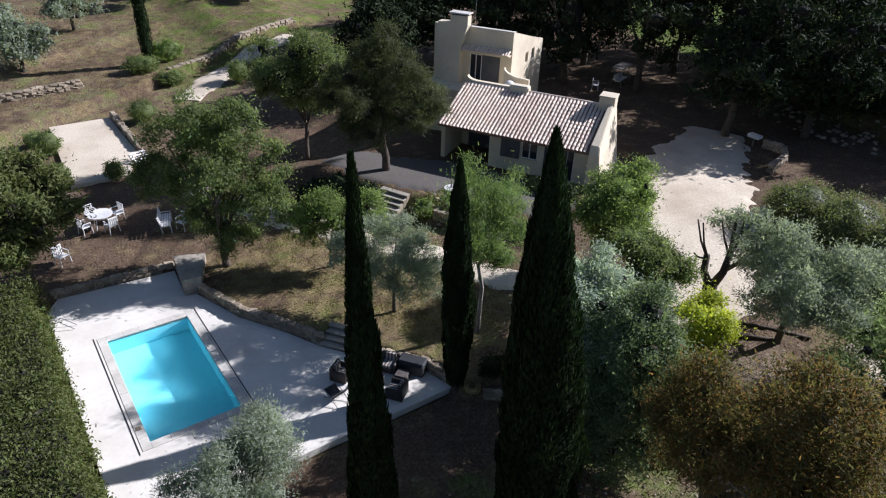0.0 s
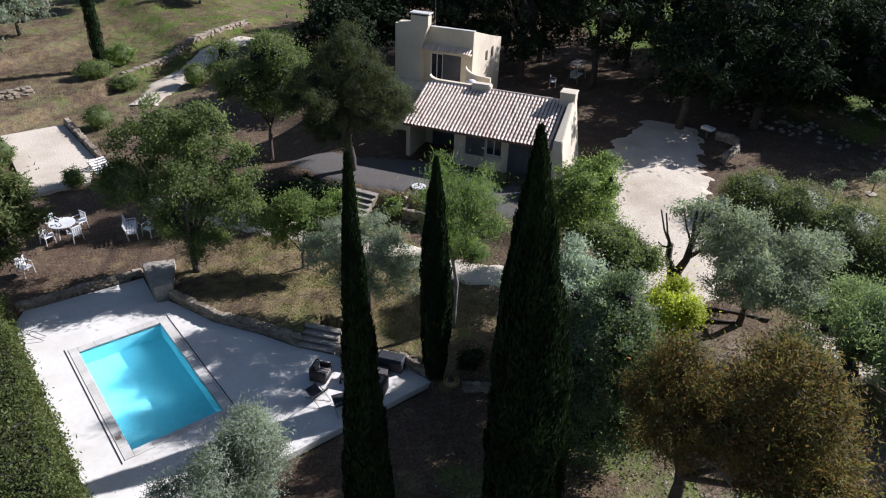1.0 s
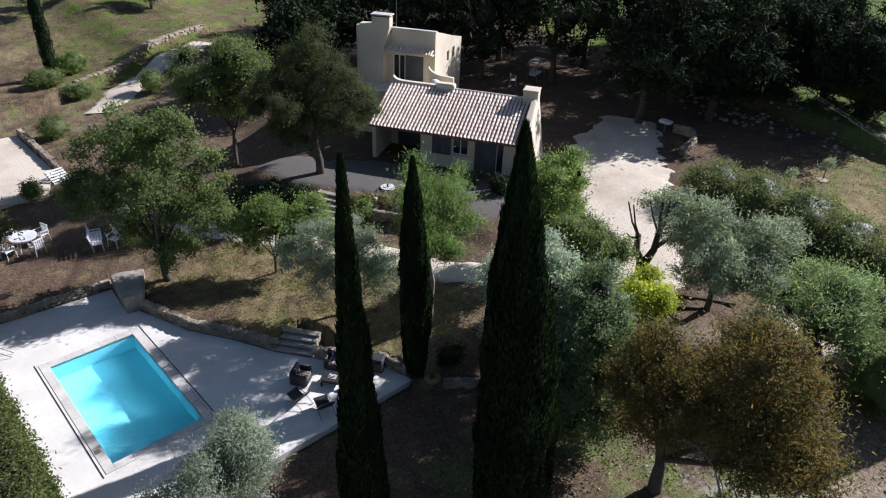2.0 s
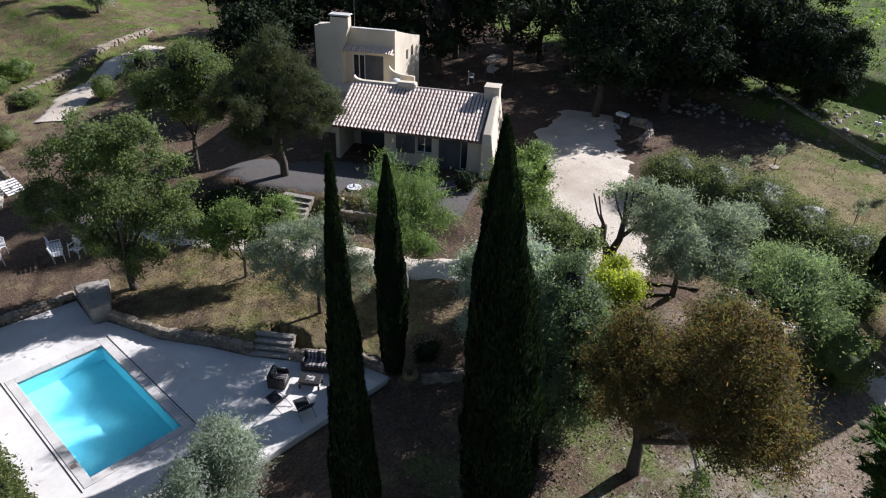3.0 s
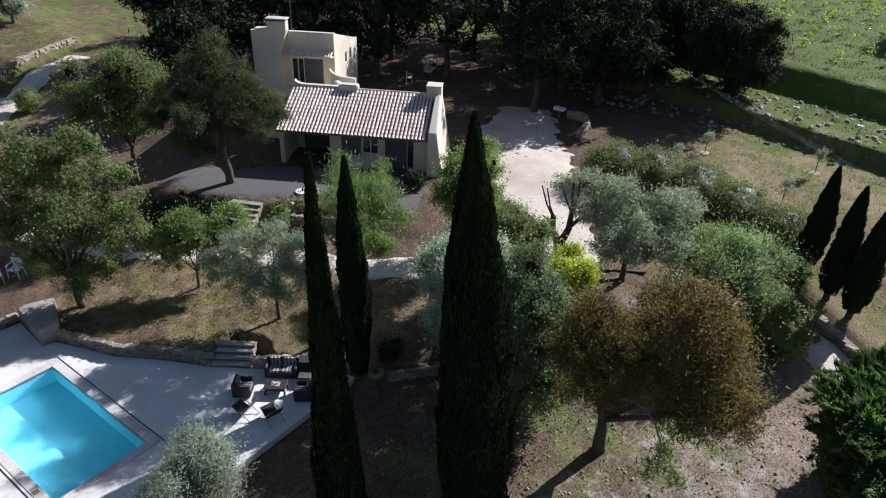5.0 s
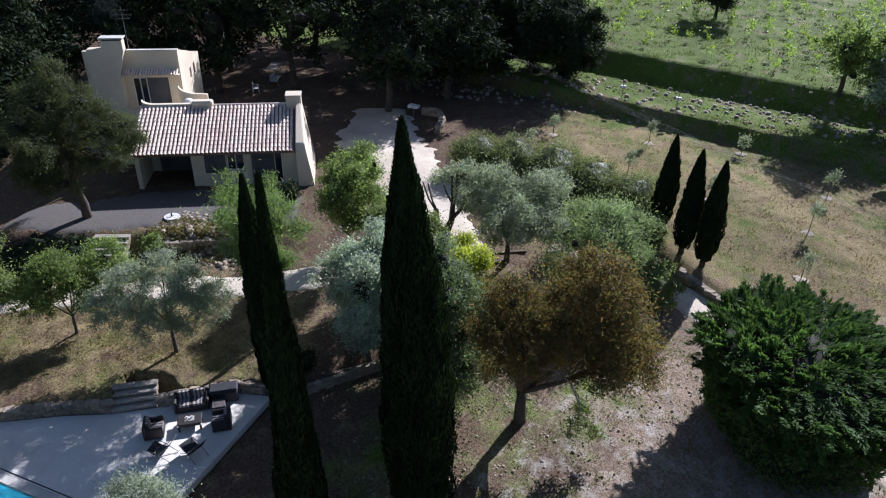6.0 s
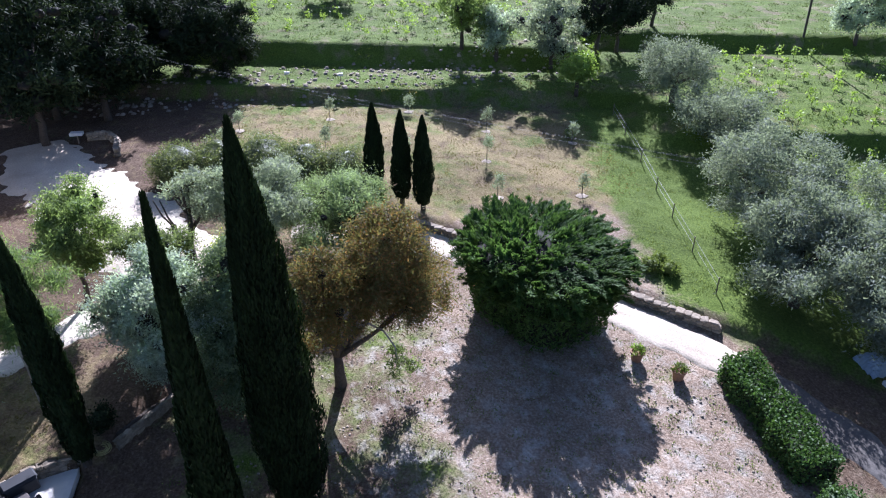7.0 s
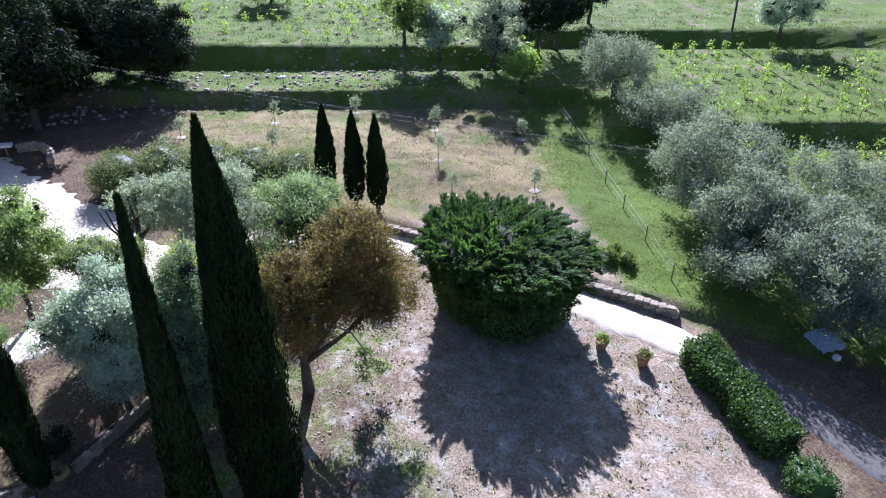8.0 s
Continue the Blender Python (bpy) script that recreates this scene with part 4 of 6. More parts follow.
# garden trees
tree("tree", 7.3, 11.0, 8.0, 0.4, 10.2, "broad", "large leafy tree with an open many-lobed green crown", 41, 30000, 560, 0.26, 0.19, 0.11, r=0.2, split=0.2, limbs=9, core=0,
     blobs=[(-2.0 + 0.3, 1.5, 7.4, 1.3, 1.3, 1.5), (-1.0, 0.3, 9.0, 1.1, 1.1, 1.3), (0.3, 0.4, 7.7, 1.4, 1.4, 1.6), (1.2, -1.2, 8.6, 1.1, 1.1, 1.3), (2.4, -1.5, 6.6, 1.2, 1.2, 1.4), (-2.4, 2.2, 5.2, 1.3, 1.3, 1.4), (-0.9, 0.4, 5.4, 1.5, 1.5, 1.6), (1.1, -0.8, 5.2, 1.5, 1.5, 1.6), (2.4, -1.8, 4.0, 1.1, 1.1, 1.2), (-0.6, 0.8, 3.0, 1.2, 1.2, 1.2), (0.7, -0.5, 1.9, 1.0, 1.0, 1.0), (0.6, 1.9, 6.4, 1.3, 1.3, 1.3), (-0.4, -1.6, 6.6, 1.2, 1.2, 1.3)])
tree("tree", 17.6, 21.8, 7.6, 2.4, 10.0, "broad", "tall green leafy tree beside the terrace", 42, 20000, 460, 0.28, 0.2, 0.11, r=0.17, count=15, split=0.3, core=0.6)
tree("pine", 20.1, 14.3, 9.6, 0.8, 10.3, "pine", "large dark pine with drooping brownish boughs", 43, 44000, 760, 0.26, 0.3, 0.045, r=0.24, split=0.5, limbs=9, core=0.5,
     blobs=[(0.1, 0.1, 8.9, 0.9, 0.9, 1.3), (-0.6, 0.8, 7.6, 1.5, 1.5, 1.2), (0.9, -0.7, 7.4, 1.4, 1.4, 1.1), (-1.6, 1.9, 6.2, 1.5, 1.4, 1.0), (0.2, 0.3, 6.0, 1.9, 1.9, 1.5), (1.5, -1.9, 5.6, 1.6, 1.5, 1.0), (1.6, -3.0, 5.2, 1.2, 1.1, 0.7), (0.8, -3.9, 6.6, 0.8, 0.8, 0.5), (-2.2, 3.0, 4.8, 1.4, 1.4, 1.0), (-1.2, 0.4, 4.2, 1.8, 1.7, 1.2), (1.0, -0.9, 3.8, 1.6, 1.5, 0.9), (-0.6, 2.2, 3.2, 1.5, 1.5, 1.0), (2.6, 1.0, 5.4, 1.5, 1.5, 1.2), (1.6, 2.2, 4.0, 1.5, 1.5, 1.1), (-2.4, -0.6, 5.6, 1.2, 1.2, 0.9), (-1.6, -0.6, 3.2, 1.2, 1.2, 0.8)])
tree("tree", 12.3, 7.5, 4.5, 0.7, 4.9, "bright", "small round green fruit tree on the lawn", 44, 15000, 300, 0.2, 0.15, 0.085, r=0.08, limbs=5, split=0.25, core=0.35,
     blobs=[(-0.5, 0.6, 3.2, 1.2, 1.2, 1.2), (0.4, -0.3, 3.3, 1.1, 1.1, 1.2), (-0.2, 0.1, 4.3, 0.8, 0.8, 0.6), (-1.1, 1.0, 2.3, 0.9, 0.9, 0.9), (0.6, -0.9, 2.3, 0.8, 0.8, 0.8), (1.9, -0.9, 3.7, 1.0, 1.0, 1.1), (2.1, -1.5, 2.8, 0.8, 0.8, 0.8)])
tree("olive_tree", 13.1, 1.7, 6.0, 1.5, 5.5, "olive", "small grey-green olive tree on the lawn", 45, 17000, 330, 0.22, 0.2, 0.06, r=0.1, core=0, split=0.35,
     blobs=[(0.2, 0.1, 4.6, 1.2, 1.2, 0.9), (-0.9, 1.2, 4.0, 1.3, 1.3, 1.1), (0.8, -1.1, 4.0, 1.2, 1.2, 1.0), (-1.4, 2.1, 3.0, 1.1, 1.1, 1.0), (1.1, -2.0, 3.0, 1.0, 1.0, 0.9), (0.0, 0.2, 3.2, 1.4, 1.4, 1.1), (-0.8, 0.2, 2.2, 1.0, 1.0, 0.8), (0.4, -1.1, 2.3, 1.0, 1.0, 0.8)])
tree("pine", 15.6, -2.3, 5.4, 3.6, 9.4, "ypine", "young pine with soft bright green needles", 46, 16000, 240, 0.26, 0.32, 0.045, bark="bark_pale", r=0.1, count=15, split=0.6, axis_up=0.8, core=0)
tree("tree", 24.3, -2.2, 4.9, 1.2, 7.6, "bright", "bushy green tree beside the house gable", 47, 24000, 500, 0.25, 0.17, 0.095, r=0.14, count=15)
tree("tree", 22.6, -6.8, 4.2, 1.6, 6.0, "broad", "bushy dark green tree by the driveway", 48, 15000, 300, 0.22, 0.17, 0.09, r=0.1, count=11)
tree("tree", 16.4, -7.6, 6.0, 0.3, 8.5, "blue", "silvery blue-green tree on the slope", 49, 42000, 640, 0.25, 0.18, 0.075, r=0.15, count=20, core=0.4)
tree("tree", 16.3, -11.3, 4.7, 0.1, 8.4, "ever", "dense dark green evergreen tree with glossy leaves", 50, 42000, 760, 0.24, 0.17, 0.085, r=0.16, limbs=7, core=0.5,
     blobs=[(0.1, 0.0, 7.3, 1.1, 1.1, 1.1), (0.2, 0.6, 5.9, 1.5, 1.5, 1.5), (-0.3, -0.6, 5.6, 1.5, 1.5, 1.5), (0.3, -1.2, 4.2, 1.6, 1.5, 1.5), (-0.3, 1.0, 4.1, 1.6, 1.6, 1.5), (-0.8, -0.4, 3.4, 1.7, 1.7, 1.6), (-0.4, -1.4, 2.2, 1.5, 1.4, 1.4), (-0.7, 0.9, 2.3, 1.6, 1.6, 1.5), (-1.0, -0.2, 1.3, 1.6, 1.6, 1.2), (1.0, -0.2, 2.6, 1.5, 1.5, 1.6)])
tree("olive_tree", 27.5, -11.4, 7.2, 1.4, 6.3, "olive", "spreading grey-green olive tree with a leaning trunk", 51, 23000, 480, 0.25, 0.22, 0.075, r=0.17, count=16, split=0.22, core=0)
tree("tree", 15.85, -15.7, 8, 2, 10, "red", "bronze-leaved tree with a bent trunk", 52, 40000, 800, 0.27, 0.21, 0.07, r=0.26, split=0.2, limbs=9, core=0.25,
     blobs=[(-0.5, -2.5, 8.2, 1.6, 1.6, 1.5), (-0.2, -2.9, 6.6, 2.1, 2.1, 1.8), (0.2, -4.2, 5.6, 1.4, 1.3, 1.5), (-0.6, -1.5, 6.4, 1.5, 1.5, 1.6), (0.7, -2.4, 5.0, 1.7, 1.7, 1.3), (-0.9, -3.4, 4.9, 1.2, 1.2, 1.1), (-1.6, 0.4, 7.6, 1.0, 1.0, 1.1), (-1.4, 0.9, 6.2, 1.2, 1.2, 1.4), (-1.7, -0.2, 5.6, 1.1, 1.1, 1.4), (-1.3, 0.8, 4.4, 1.0, 1.0, 1.2), (0.6, -4.6, 4.2, 0.9, 0.9, 0.9)])
tree("tree", 28.6, -16.6, 7.4, 0.2, 5.2, "feather", "broad soft green feathery tree by the lane", 53, 30000, 130, 0.42, 0.24, 0.07, r=0.14, count=16)
tree("olive_tree", 1.8, -6.5, 5.6, 0.8, 5.6, "olive", "rounded grey-green olive tree below the deck", 54, 34000, 620, 0.22, 0.17, 0.05, r=0.14, count=15, core=0.3)
tree("tree", 20.9, -10.9, 3.1, 1.6, 6.1, "yellow", "slender tree with bright yellow-green young leaves", 55, 9000, 190, 0.2, 0.17, 0.1, r=0.08, count=9, core=0)

# clipped juniper mass
def build_juniper():
    rng = np.random.default_rng(61)
    t = empty("juniper", on(19.9, -27.2), "huge rounded juniper bush with clipped dark sides", "shrub")
    part("trunk", tube([(0, 0, -0.3), (0.1, 0, 3)], [0.4, 0.25], 8), "bark", t)

    def rim(a):
        return 4.4 + 0.5 * np.sin(a * 2 + 1) + 0.25 * np.sin(a * 5)

    # clipped sides
    n = 15000
    a, z = rng.random(n) * 2 * math.pi, 0.25 + rng.random(n) ** 0.8 * 4.0
    d = np.stack([np.cos(a), np.sin(a), np.zeros(n)], -1)
    c = d * (rim(a) * (0.8 + 0.18 * np.minimum(z / 4, 1)))[:, None] + np.array([0, 0, 1]) * z[:, None] + rng.normal(size=(n, 3)) * 0.1
    v, f = leaf_quads(c, d * 0.5 + np.array([0, 0, 0.6]) + rng.normal(size=(n, 3)) * 0.35, d + rng.normal(size=(n, 3)) * 0.5, rng.uniform(0.2, 0.42, n), rng.uniform(0.06, 0.12, n))
    # fans of feathery sprays over the top and the shoulders
    m, kk = 760, 66
    a2 = rng.random(m) * 2 * math.pi
    r2 = rim(a2) * np.sqrt(rng.random(m)) * 0.98
    low = rng.random(m) < 0.35
    r2 = np.where(low, rim(a2) * 0.94, r2)
    z2 = np.where(low, rng.uniform(2.6, 4.4, m), 4.35 + 0.45 * (1 - (r2 / 4.9) ** 2))
    o = np.stack([np.cos(a2) * r2, np.sin(a2) * r2, z2], -1)
    dirs = np.stack([np.cos(a2) * (0.35 + r2 / 4), np.sin(a2) * (0.35 + r2 / 4), rng.uniform(0.35, 0.9, m)], -1) + rng.normal(size=(m, 3)) * 0.4 + np.array([-0.1, -0.45, 0.1])
    dirs /= np.linalg.norm(dirs, axis=1, keepdims=True)
    side = np.cross(dirs, rng.normal(size=(m, 3)) * 0.4 + np.array([0, 0, 1.0]))
    side /= np.linalg.norm(side, axis=1, keepdims=True)
    nor = np.cross(side, dirs)
    reach = rng.uniform(0.65, 1.35, m)[:, None]
    s = rng.random((m, kk)) ** 0.8
    w = rng.normal(size=(m, kk)) * 0.17 * (1.1 - s)
    cs = o[:, None] + dirs[:, None] * (s * reach)[..., None] + side[:, None] * (w * reach)[..., None] + rng.normal(size=(m, kk, 3)) * 0.04
    cs[..., 2] -= 0.25 * (s ** 2) * reach
    ax = dirs[:, None] + side[:, None] * (np.sign(w) * 0.5)[..., None] + rng.normal(size=(m, kk, 3)) * 0.15
    nn = np.repeat(nor, kk, 0) + rng.normal(size=(m * kk, 3)) * 0.35
    v2, f2 = leaf_quads(cs.reshape(-1, 3), ax.reshape(-1, 3), nn, rng.uniform(0.2, 0.38, m * kk), rng.uniform(0.05, 0.09, m * kk))
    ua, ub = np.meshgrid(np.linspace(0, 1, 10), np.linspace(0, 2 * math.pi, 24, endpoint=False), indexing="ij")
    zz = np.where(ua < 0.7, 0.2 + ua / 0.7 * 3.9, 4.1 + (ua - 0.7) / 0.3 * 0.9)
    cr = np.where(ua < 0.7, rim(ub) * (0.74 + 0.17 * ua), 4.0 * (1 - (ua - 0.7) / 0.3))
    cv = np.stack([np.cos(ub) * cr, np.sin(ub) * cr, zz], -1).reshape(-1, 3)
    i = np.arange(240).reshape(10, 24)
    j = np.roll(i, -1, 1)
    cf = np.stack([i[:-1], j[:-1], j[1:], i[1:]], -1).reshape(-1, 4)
    # the core's faces are coloured dark for the shade inside the bush
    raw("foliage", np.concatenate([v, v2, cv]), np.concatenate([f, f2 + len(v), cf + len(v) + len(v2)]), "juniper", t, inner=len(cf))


build_juniper()


def hedge(name, pts, width, h, leaf, label, seed, n, ln=0.14, wd=0.09, ragged=0.12, taper=0.9, core=0.86, category="hedge"):
    """A clipped hedge along a line: leaves over its sides and top round a dense body."""
    rng = np.random.default_rng(seed)
    p = np.array(pts, float)
    o = p[0]
    s = np.r_[0, np.cumsum(np.linalg.norm(np.diff(p, axis=0), axis=1))]
    t = empty(name, pose(o[0], o[1], 0), label, category)

    def at(u, v, w):
        """u along, v in -1..1 across, w in 0..1 up."""
        x, y = np.interp(u, s, p[:, 0]), np.interp(u, s, p[:, 1])
        e = 0.2
        tx, ty = np.interp(u + e, s, p[:, 0]) - np.interp(u - e, s, p[:, 0]), np.interp(u + e, s, p[:, 1]) - np.interp(u - e, s, p[:, 1])
        q = np.hypot(tx, ty) + 1e-9
        k = width / 2 * v * (1 + (taper - 1) * w) * (1 + 0.12 * np.sin(u * 1.7 + v) + 0.06 * np.sin(u * 4.1))
        x, y = x - ty / q * k, y + tx / q * k
        hh = h * (1 + 0.06 * np.sin(u * 1.3 + 2 * v) + 0.04 * np.sin(u * 3.7 + 3 * v))
        return np.stack([x - o[0], y - o[1], land(x, y) + w * hh], -1)

    face = rng.random(n)
    u = rng.random(n) * s[-1]
    per = width / (width + 2 * h)
    top, left = face < per, (face >= per) & (face < per + (1 - per) / 2)
    v = np.where(top, rng.uniform(-1, 1, n), np.where(left, -1, 1))
    w = np.where(top, 1.0, rng.random(n))
    ends = rng.random(n) < 0.06
    u = np.where(ends, np.where(rng.random(n) < 0.5, 0, s[-1]), u)
    v = np.where(ends, rng.uniform(-1, 1, n), v)
    w = np.where(ends, rng.random(n), w)
    c = at(u, v, w) + rng.normal(size=(n, 3)) * ragged
    nor = rng.normal(size=(n, 3)) + np.array([0, 0, 0.6]) * top[:, None]
    q, _ = leaf_quads(c, rng.normal(size=(n, 3)) + np.array([0, 0, 0.4]), nor, ln * rng.uniform(0.7, 1.4, n), wd * rng.uniform(0.7, 1.4, n))
    q = q.reshape(-1, 4, 3)
    sections = max(2, int(s[-1] / 2.5))
    for k in range(sections):
        mine = q[np.minimum((u / s[-1] * sections).astype(int), sections - 1) == k]
        raw("hedge_plant", mine.reshape(-1, 3), np.arange(len(mine) * 4).reshape(-1, 4), leaf, t)
    k = max(8, int(s[-1]))
    uu = np.linspace(0.1, s[-1] - 0.1, k)
    prof = [(-core, 0.0), (-core, core), (0.0, core + 0.04), (core, core), (core, 0.0)]
    ring = np.stack([at(uu, np.full(k, a), np.full(k, b)) for a, b in prof], 1)
    i = np.arange(k * 5).reshape(k, 5)
    cf = np.concatenate([np.stack([i[:-1, :-1], i[1:, :-1], i[1:, 1:], i[:-1, 1:]], -1).reshape(-1, 4), np.array([[i[0, 0], i[0, 1], i[0, 3], i[0, 4]], [i[-1, 0], i[-1, 1], i[-1, 3], i[-1, 4]]])])
    # dark core with the hedge's inner shade put into its colour
    raw("shade_core", ring.reshape(-1, 3), cf, "core_shade", t)
    return t


hedge("hedge", [(-4.6, 11.4), (-4.6, 0), (-4.6, -12)], 4.4, 2.4, "hedge", "thick dark olive green clipped hedge beside the deck", 71, 60000, 0.15, 0.075, 0.16)
hedge("hedge", [(12.9, -35.6), (9, -35.4), (5.9, -35.2)], 1.9, 1.4, "box", "clipped green box hedge beside the gravel lane", 72, 12000, 0.13, 0.09, 0.09)
shrub("shrub", 4.0, -35.0, 1.2, 1.0, 1.35, "box", "rounded clipped green shrub at the hedge end", 73, 2600, 0.12, 0.08)
for k, (x, y, rx, ry, h) in enumerate(((38.6, -5.6, 2.3, 2.0, 2.7), (38.2, -8.6, 2.5, 2.2, 3.1), (37.8, -11.6, 2.5, 2.2, 3.2), (37.4, -14.4, 2.4, 2.1, 3.1), (37.0, -17.4, 2.1, 1.9, 2.7))):
    shrub("laurel_bush", x, y, rx, ry, h, "laurel", "rounded green laurel bush at the field edge", 741 + k, 13000, 0.12, 0.065, group="laurel bushes", lump=0.12, spread=0.22)
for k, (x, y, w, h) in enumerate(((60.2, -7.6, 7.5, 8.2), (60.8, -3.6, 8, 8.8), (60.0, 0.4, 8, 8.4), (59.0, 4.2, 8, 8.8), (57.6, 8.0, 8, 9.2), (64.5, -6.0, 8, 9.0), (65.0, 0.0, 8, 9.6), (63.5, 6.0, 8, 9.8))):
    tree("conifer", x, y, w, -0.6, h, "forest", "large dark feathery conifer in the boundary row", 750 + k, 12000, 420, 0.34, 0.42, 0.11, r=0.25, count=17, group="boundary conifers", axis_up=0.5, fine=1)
tree("conifer", -2.3, 13.9, 6.4, 0.3, 9.4, "hedge", "tall dark conifer beside the lower lawn", 76, 17000, 320, 0.3, 0.36, 0.12, r=0.2, count=14)

# far olives, woods behind the house, trees on the terraces
# the last two olives are unseen, added along the row to shade the lane
for k, (x, y, w, h, n) in enumerate(((45.5, -48.4, 7.6, 6.4, 22000), (38, -49.2, 9.0, 5.2, 24000), (25.8, -44.8, 10.5, 7.6, 42000), (17.2, -41.9, 9.0, 6.6, 42000), (12.6, -45.6, 9.5, 7.0, 42000), (20, -51, 9, 6.5, 24000), (10.0, -49.5, 9, 7.4, 30000), (4.5, -45.5, 8, 6.4, 24000))):
    tree("olive_tree", x, y, w, 0.4, h, "oldolive", "old broad grey olive tree beyond the lane", 80 + k, int(n * 0.95), 520, 0.33, 0.2, 0.075, r=0.28, count=26, group="old olives", core=0, fine=1)
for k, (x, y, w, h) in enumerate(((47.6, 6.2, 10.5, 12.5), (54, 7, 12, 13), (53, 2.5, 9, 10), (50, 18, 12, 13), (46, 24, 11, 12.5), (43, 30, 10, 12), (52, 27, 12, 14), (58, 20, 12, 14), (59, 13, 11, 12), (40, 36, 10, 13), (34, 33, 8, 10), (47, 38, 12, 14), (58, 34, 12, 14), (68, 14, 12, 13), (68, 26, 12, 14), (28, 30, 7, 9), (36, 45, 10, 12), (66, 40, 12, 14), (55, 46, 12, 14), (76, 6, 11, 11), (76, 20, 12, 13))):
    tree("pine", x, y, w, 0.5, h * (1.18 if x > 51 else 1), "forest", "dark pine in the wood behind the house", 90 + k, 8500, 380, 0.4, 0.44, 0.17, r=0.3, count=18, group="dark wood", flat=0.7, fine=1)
for k, (x, y, w, h, leaf) in enumerate(((60.8, -31.8, 6.8, 7.0, "bright"), (59.2, -35.2, 4.6, 5.4, "blue"), (57.2, -40.6, 9.5, 8.0, "olive"), (58.6, -46.2, 8, 9.5, "forest"), (62, -50, 7, 9, "forest"), (66, -56, 7, 8, "forest"), (57.6, -77, 8.5, 6.8, "blue"), (49.6, -40.6, 2.6, 4.2, "vine"), (84, -20, 7, 6, "forest"))):
    tree("tree", x, y, w, 0.6, h, leaf, "leafy tree on the vineyard terrace", 110 + k, 11000, 260, 0.34, 0.26, 0.13, r=0.2, count=13, fine=1)
for k, (x, y, w, h) in enumerate(((9.4, 66, 7, 5), (2.5, 54, 6.5, 5.5), (0, 62, 7, 6), (19, 74, 6, 5), (25, 77, 6, 5), (31, 68, 6, 5), (-6, 58, 7, 6))):
    tree("olive_tree", x, y, w, 0.7, h, "olive", "olive tree on the far terrace", 120 + k, 5000, 170, 0.34, 0.34, 0.15, r=0.2, count=8, group="far olives", fine=1)


tree("pine", 41.5, 31.5, 5.5, 6.0, 12.6, "oldolive", "pale grey-green pine standing behind the tower", 140, 9000, 240, 0.3, 0.36, 0.1, r=0.2, count=12, core=0.3)


# ---- walls and steps ----
def stone_mesh(name, seed, sx, sy, sz):
    bm = bmesh.new()
    bmesh.ops.create_cube(bm, size=1.0)
    bmesh.ops.bevel(bm, geom=list(bm.edges), offset=0.16, segments=1, affect="EDGES")
    rng = np.random.default_rng(seed)
    for v in bm.verts:
        v.co += Vector(rng.normal(0, 0.085, 3))
        v.co = Vector((v.co.x * sx, v.co.y * sy, v.co.z * sz))
    me = bpy.data.meshes.new(name)
    bm.to_mesh(me)
    bm.free()
    me.materials.append(M["stone"])
    return me


STONES = [stone_mesh("stone", 200 + k, 1.0, 1.0, 1.0) for k in range(5)]


def dry_wall(name, pts, z_of, h, thick, label, seed, size=0.34, course=0.19, limit=300):
    """A dry stone wall along a line: every stone its own piece round an earth core."""
    rng = np.random.default_rng(seed)
    p = np.array(pts, float)
    s = np.r_[0, np.cumsum(np.linalg.norm(np.diff(p, axis=0), axis=1))]
    w = empty(name, pose(p[0][0], p[0][1], 0), label, "wall", kind="structure")
    o = Vector((p[0][0], p[0][1], 0))
    core = bmesh.new()
    for (x0, y0), (x1, y1) in zip(p, p[1:]):
        ln, a = math.hypot(x1 - x0, y1 - y0), math.atan2(y1 - y0, x1 - x0)
        zb = min(z_of(x0, y0), z_of(x1, y1))
        mm = Matrix.Translation((x0 - o.x, y0 - o.y, zb)) @ Matrix.Rotation(a, 4, "Z")
        add_box(core, 0, ln, -thick * 0.36, thick * 0.36, -0.3, h - 0.07, 0, mm)
    part("core", core, "stone", w)
    rows = max(1, round(h / course))
    spots = []
    for j in range(rows):
        u = rng.uniform(-0.1, 0.1)
        while u < s[-1]:
            ln = size * rng.uniform(0.6, 1.5) * (1.15 if j == rows - 1 else 1)
            spots.append((u + ln / 2, j, ln))
            u += ln + 0.015
    rng.shuffle(spots)
    for u, j, ln in spots[:limit]:
        u, j = float(u), int(j)
        x, y = np.interp(u, s, p[:, 0]), np.interp(u, s, p[:, 1])
        e = 0.1
        a = math.atan2(np.interp(u + e, s, p[:, 1]) - np.interp(u - e, s, p[:, 1]), np.interp(u + e, s, p[:, 0]) - np.interp(u - e, s, p[:, 0]))
        st = new("stone", STONES[int(rng.integers(5))])
        st.parent = w
        hh = h / rows
        st.matrix_basis = Matrix.Translation((x - o.x, y - o.y, z_of(x, y) + (j + 0.5) * hh + rng.normal(0, 0.012))) @ Matrix.Rotation(a + rng.normal(0, 0.06), 4, "Z") @ Matrix.Diagonal((ln * 1.05, thick * rng.uniform(0.9, 1.15), hh * rng.uniform(0.95, 1.2), 1))
    return w


flat0 = lambda x, y: -0.02
dry_wall("wall_lawn", [(5.35, 9.7), (5.95, 8.0), (6.5, 6.4), (8.0, 4.1), (8.95, 2.2)], flat0, 0.62, 0.34, "low dry stone wall between deck and lawn", 301)
dry_wall("wall_corner", [(10.15, 0.35), (12.45, -2.4), (13.0, -4.2)], flat0, 0.62, 0.34, "low dry stone wall behind the lounge seats", 302)
dry_wall("wall_shade", [(-1.6, 13.4), (1.5, 13.25), (4.6, 13.05)], flat0, 0.46, 0.32, "low dry stone wall at the shaded lawn", 303)
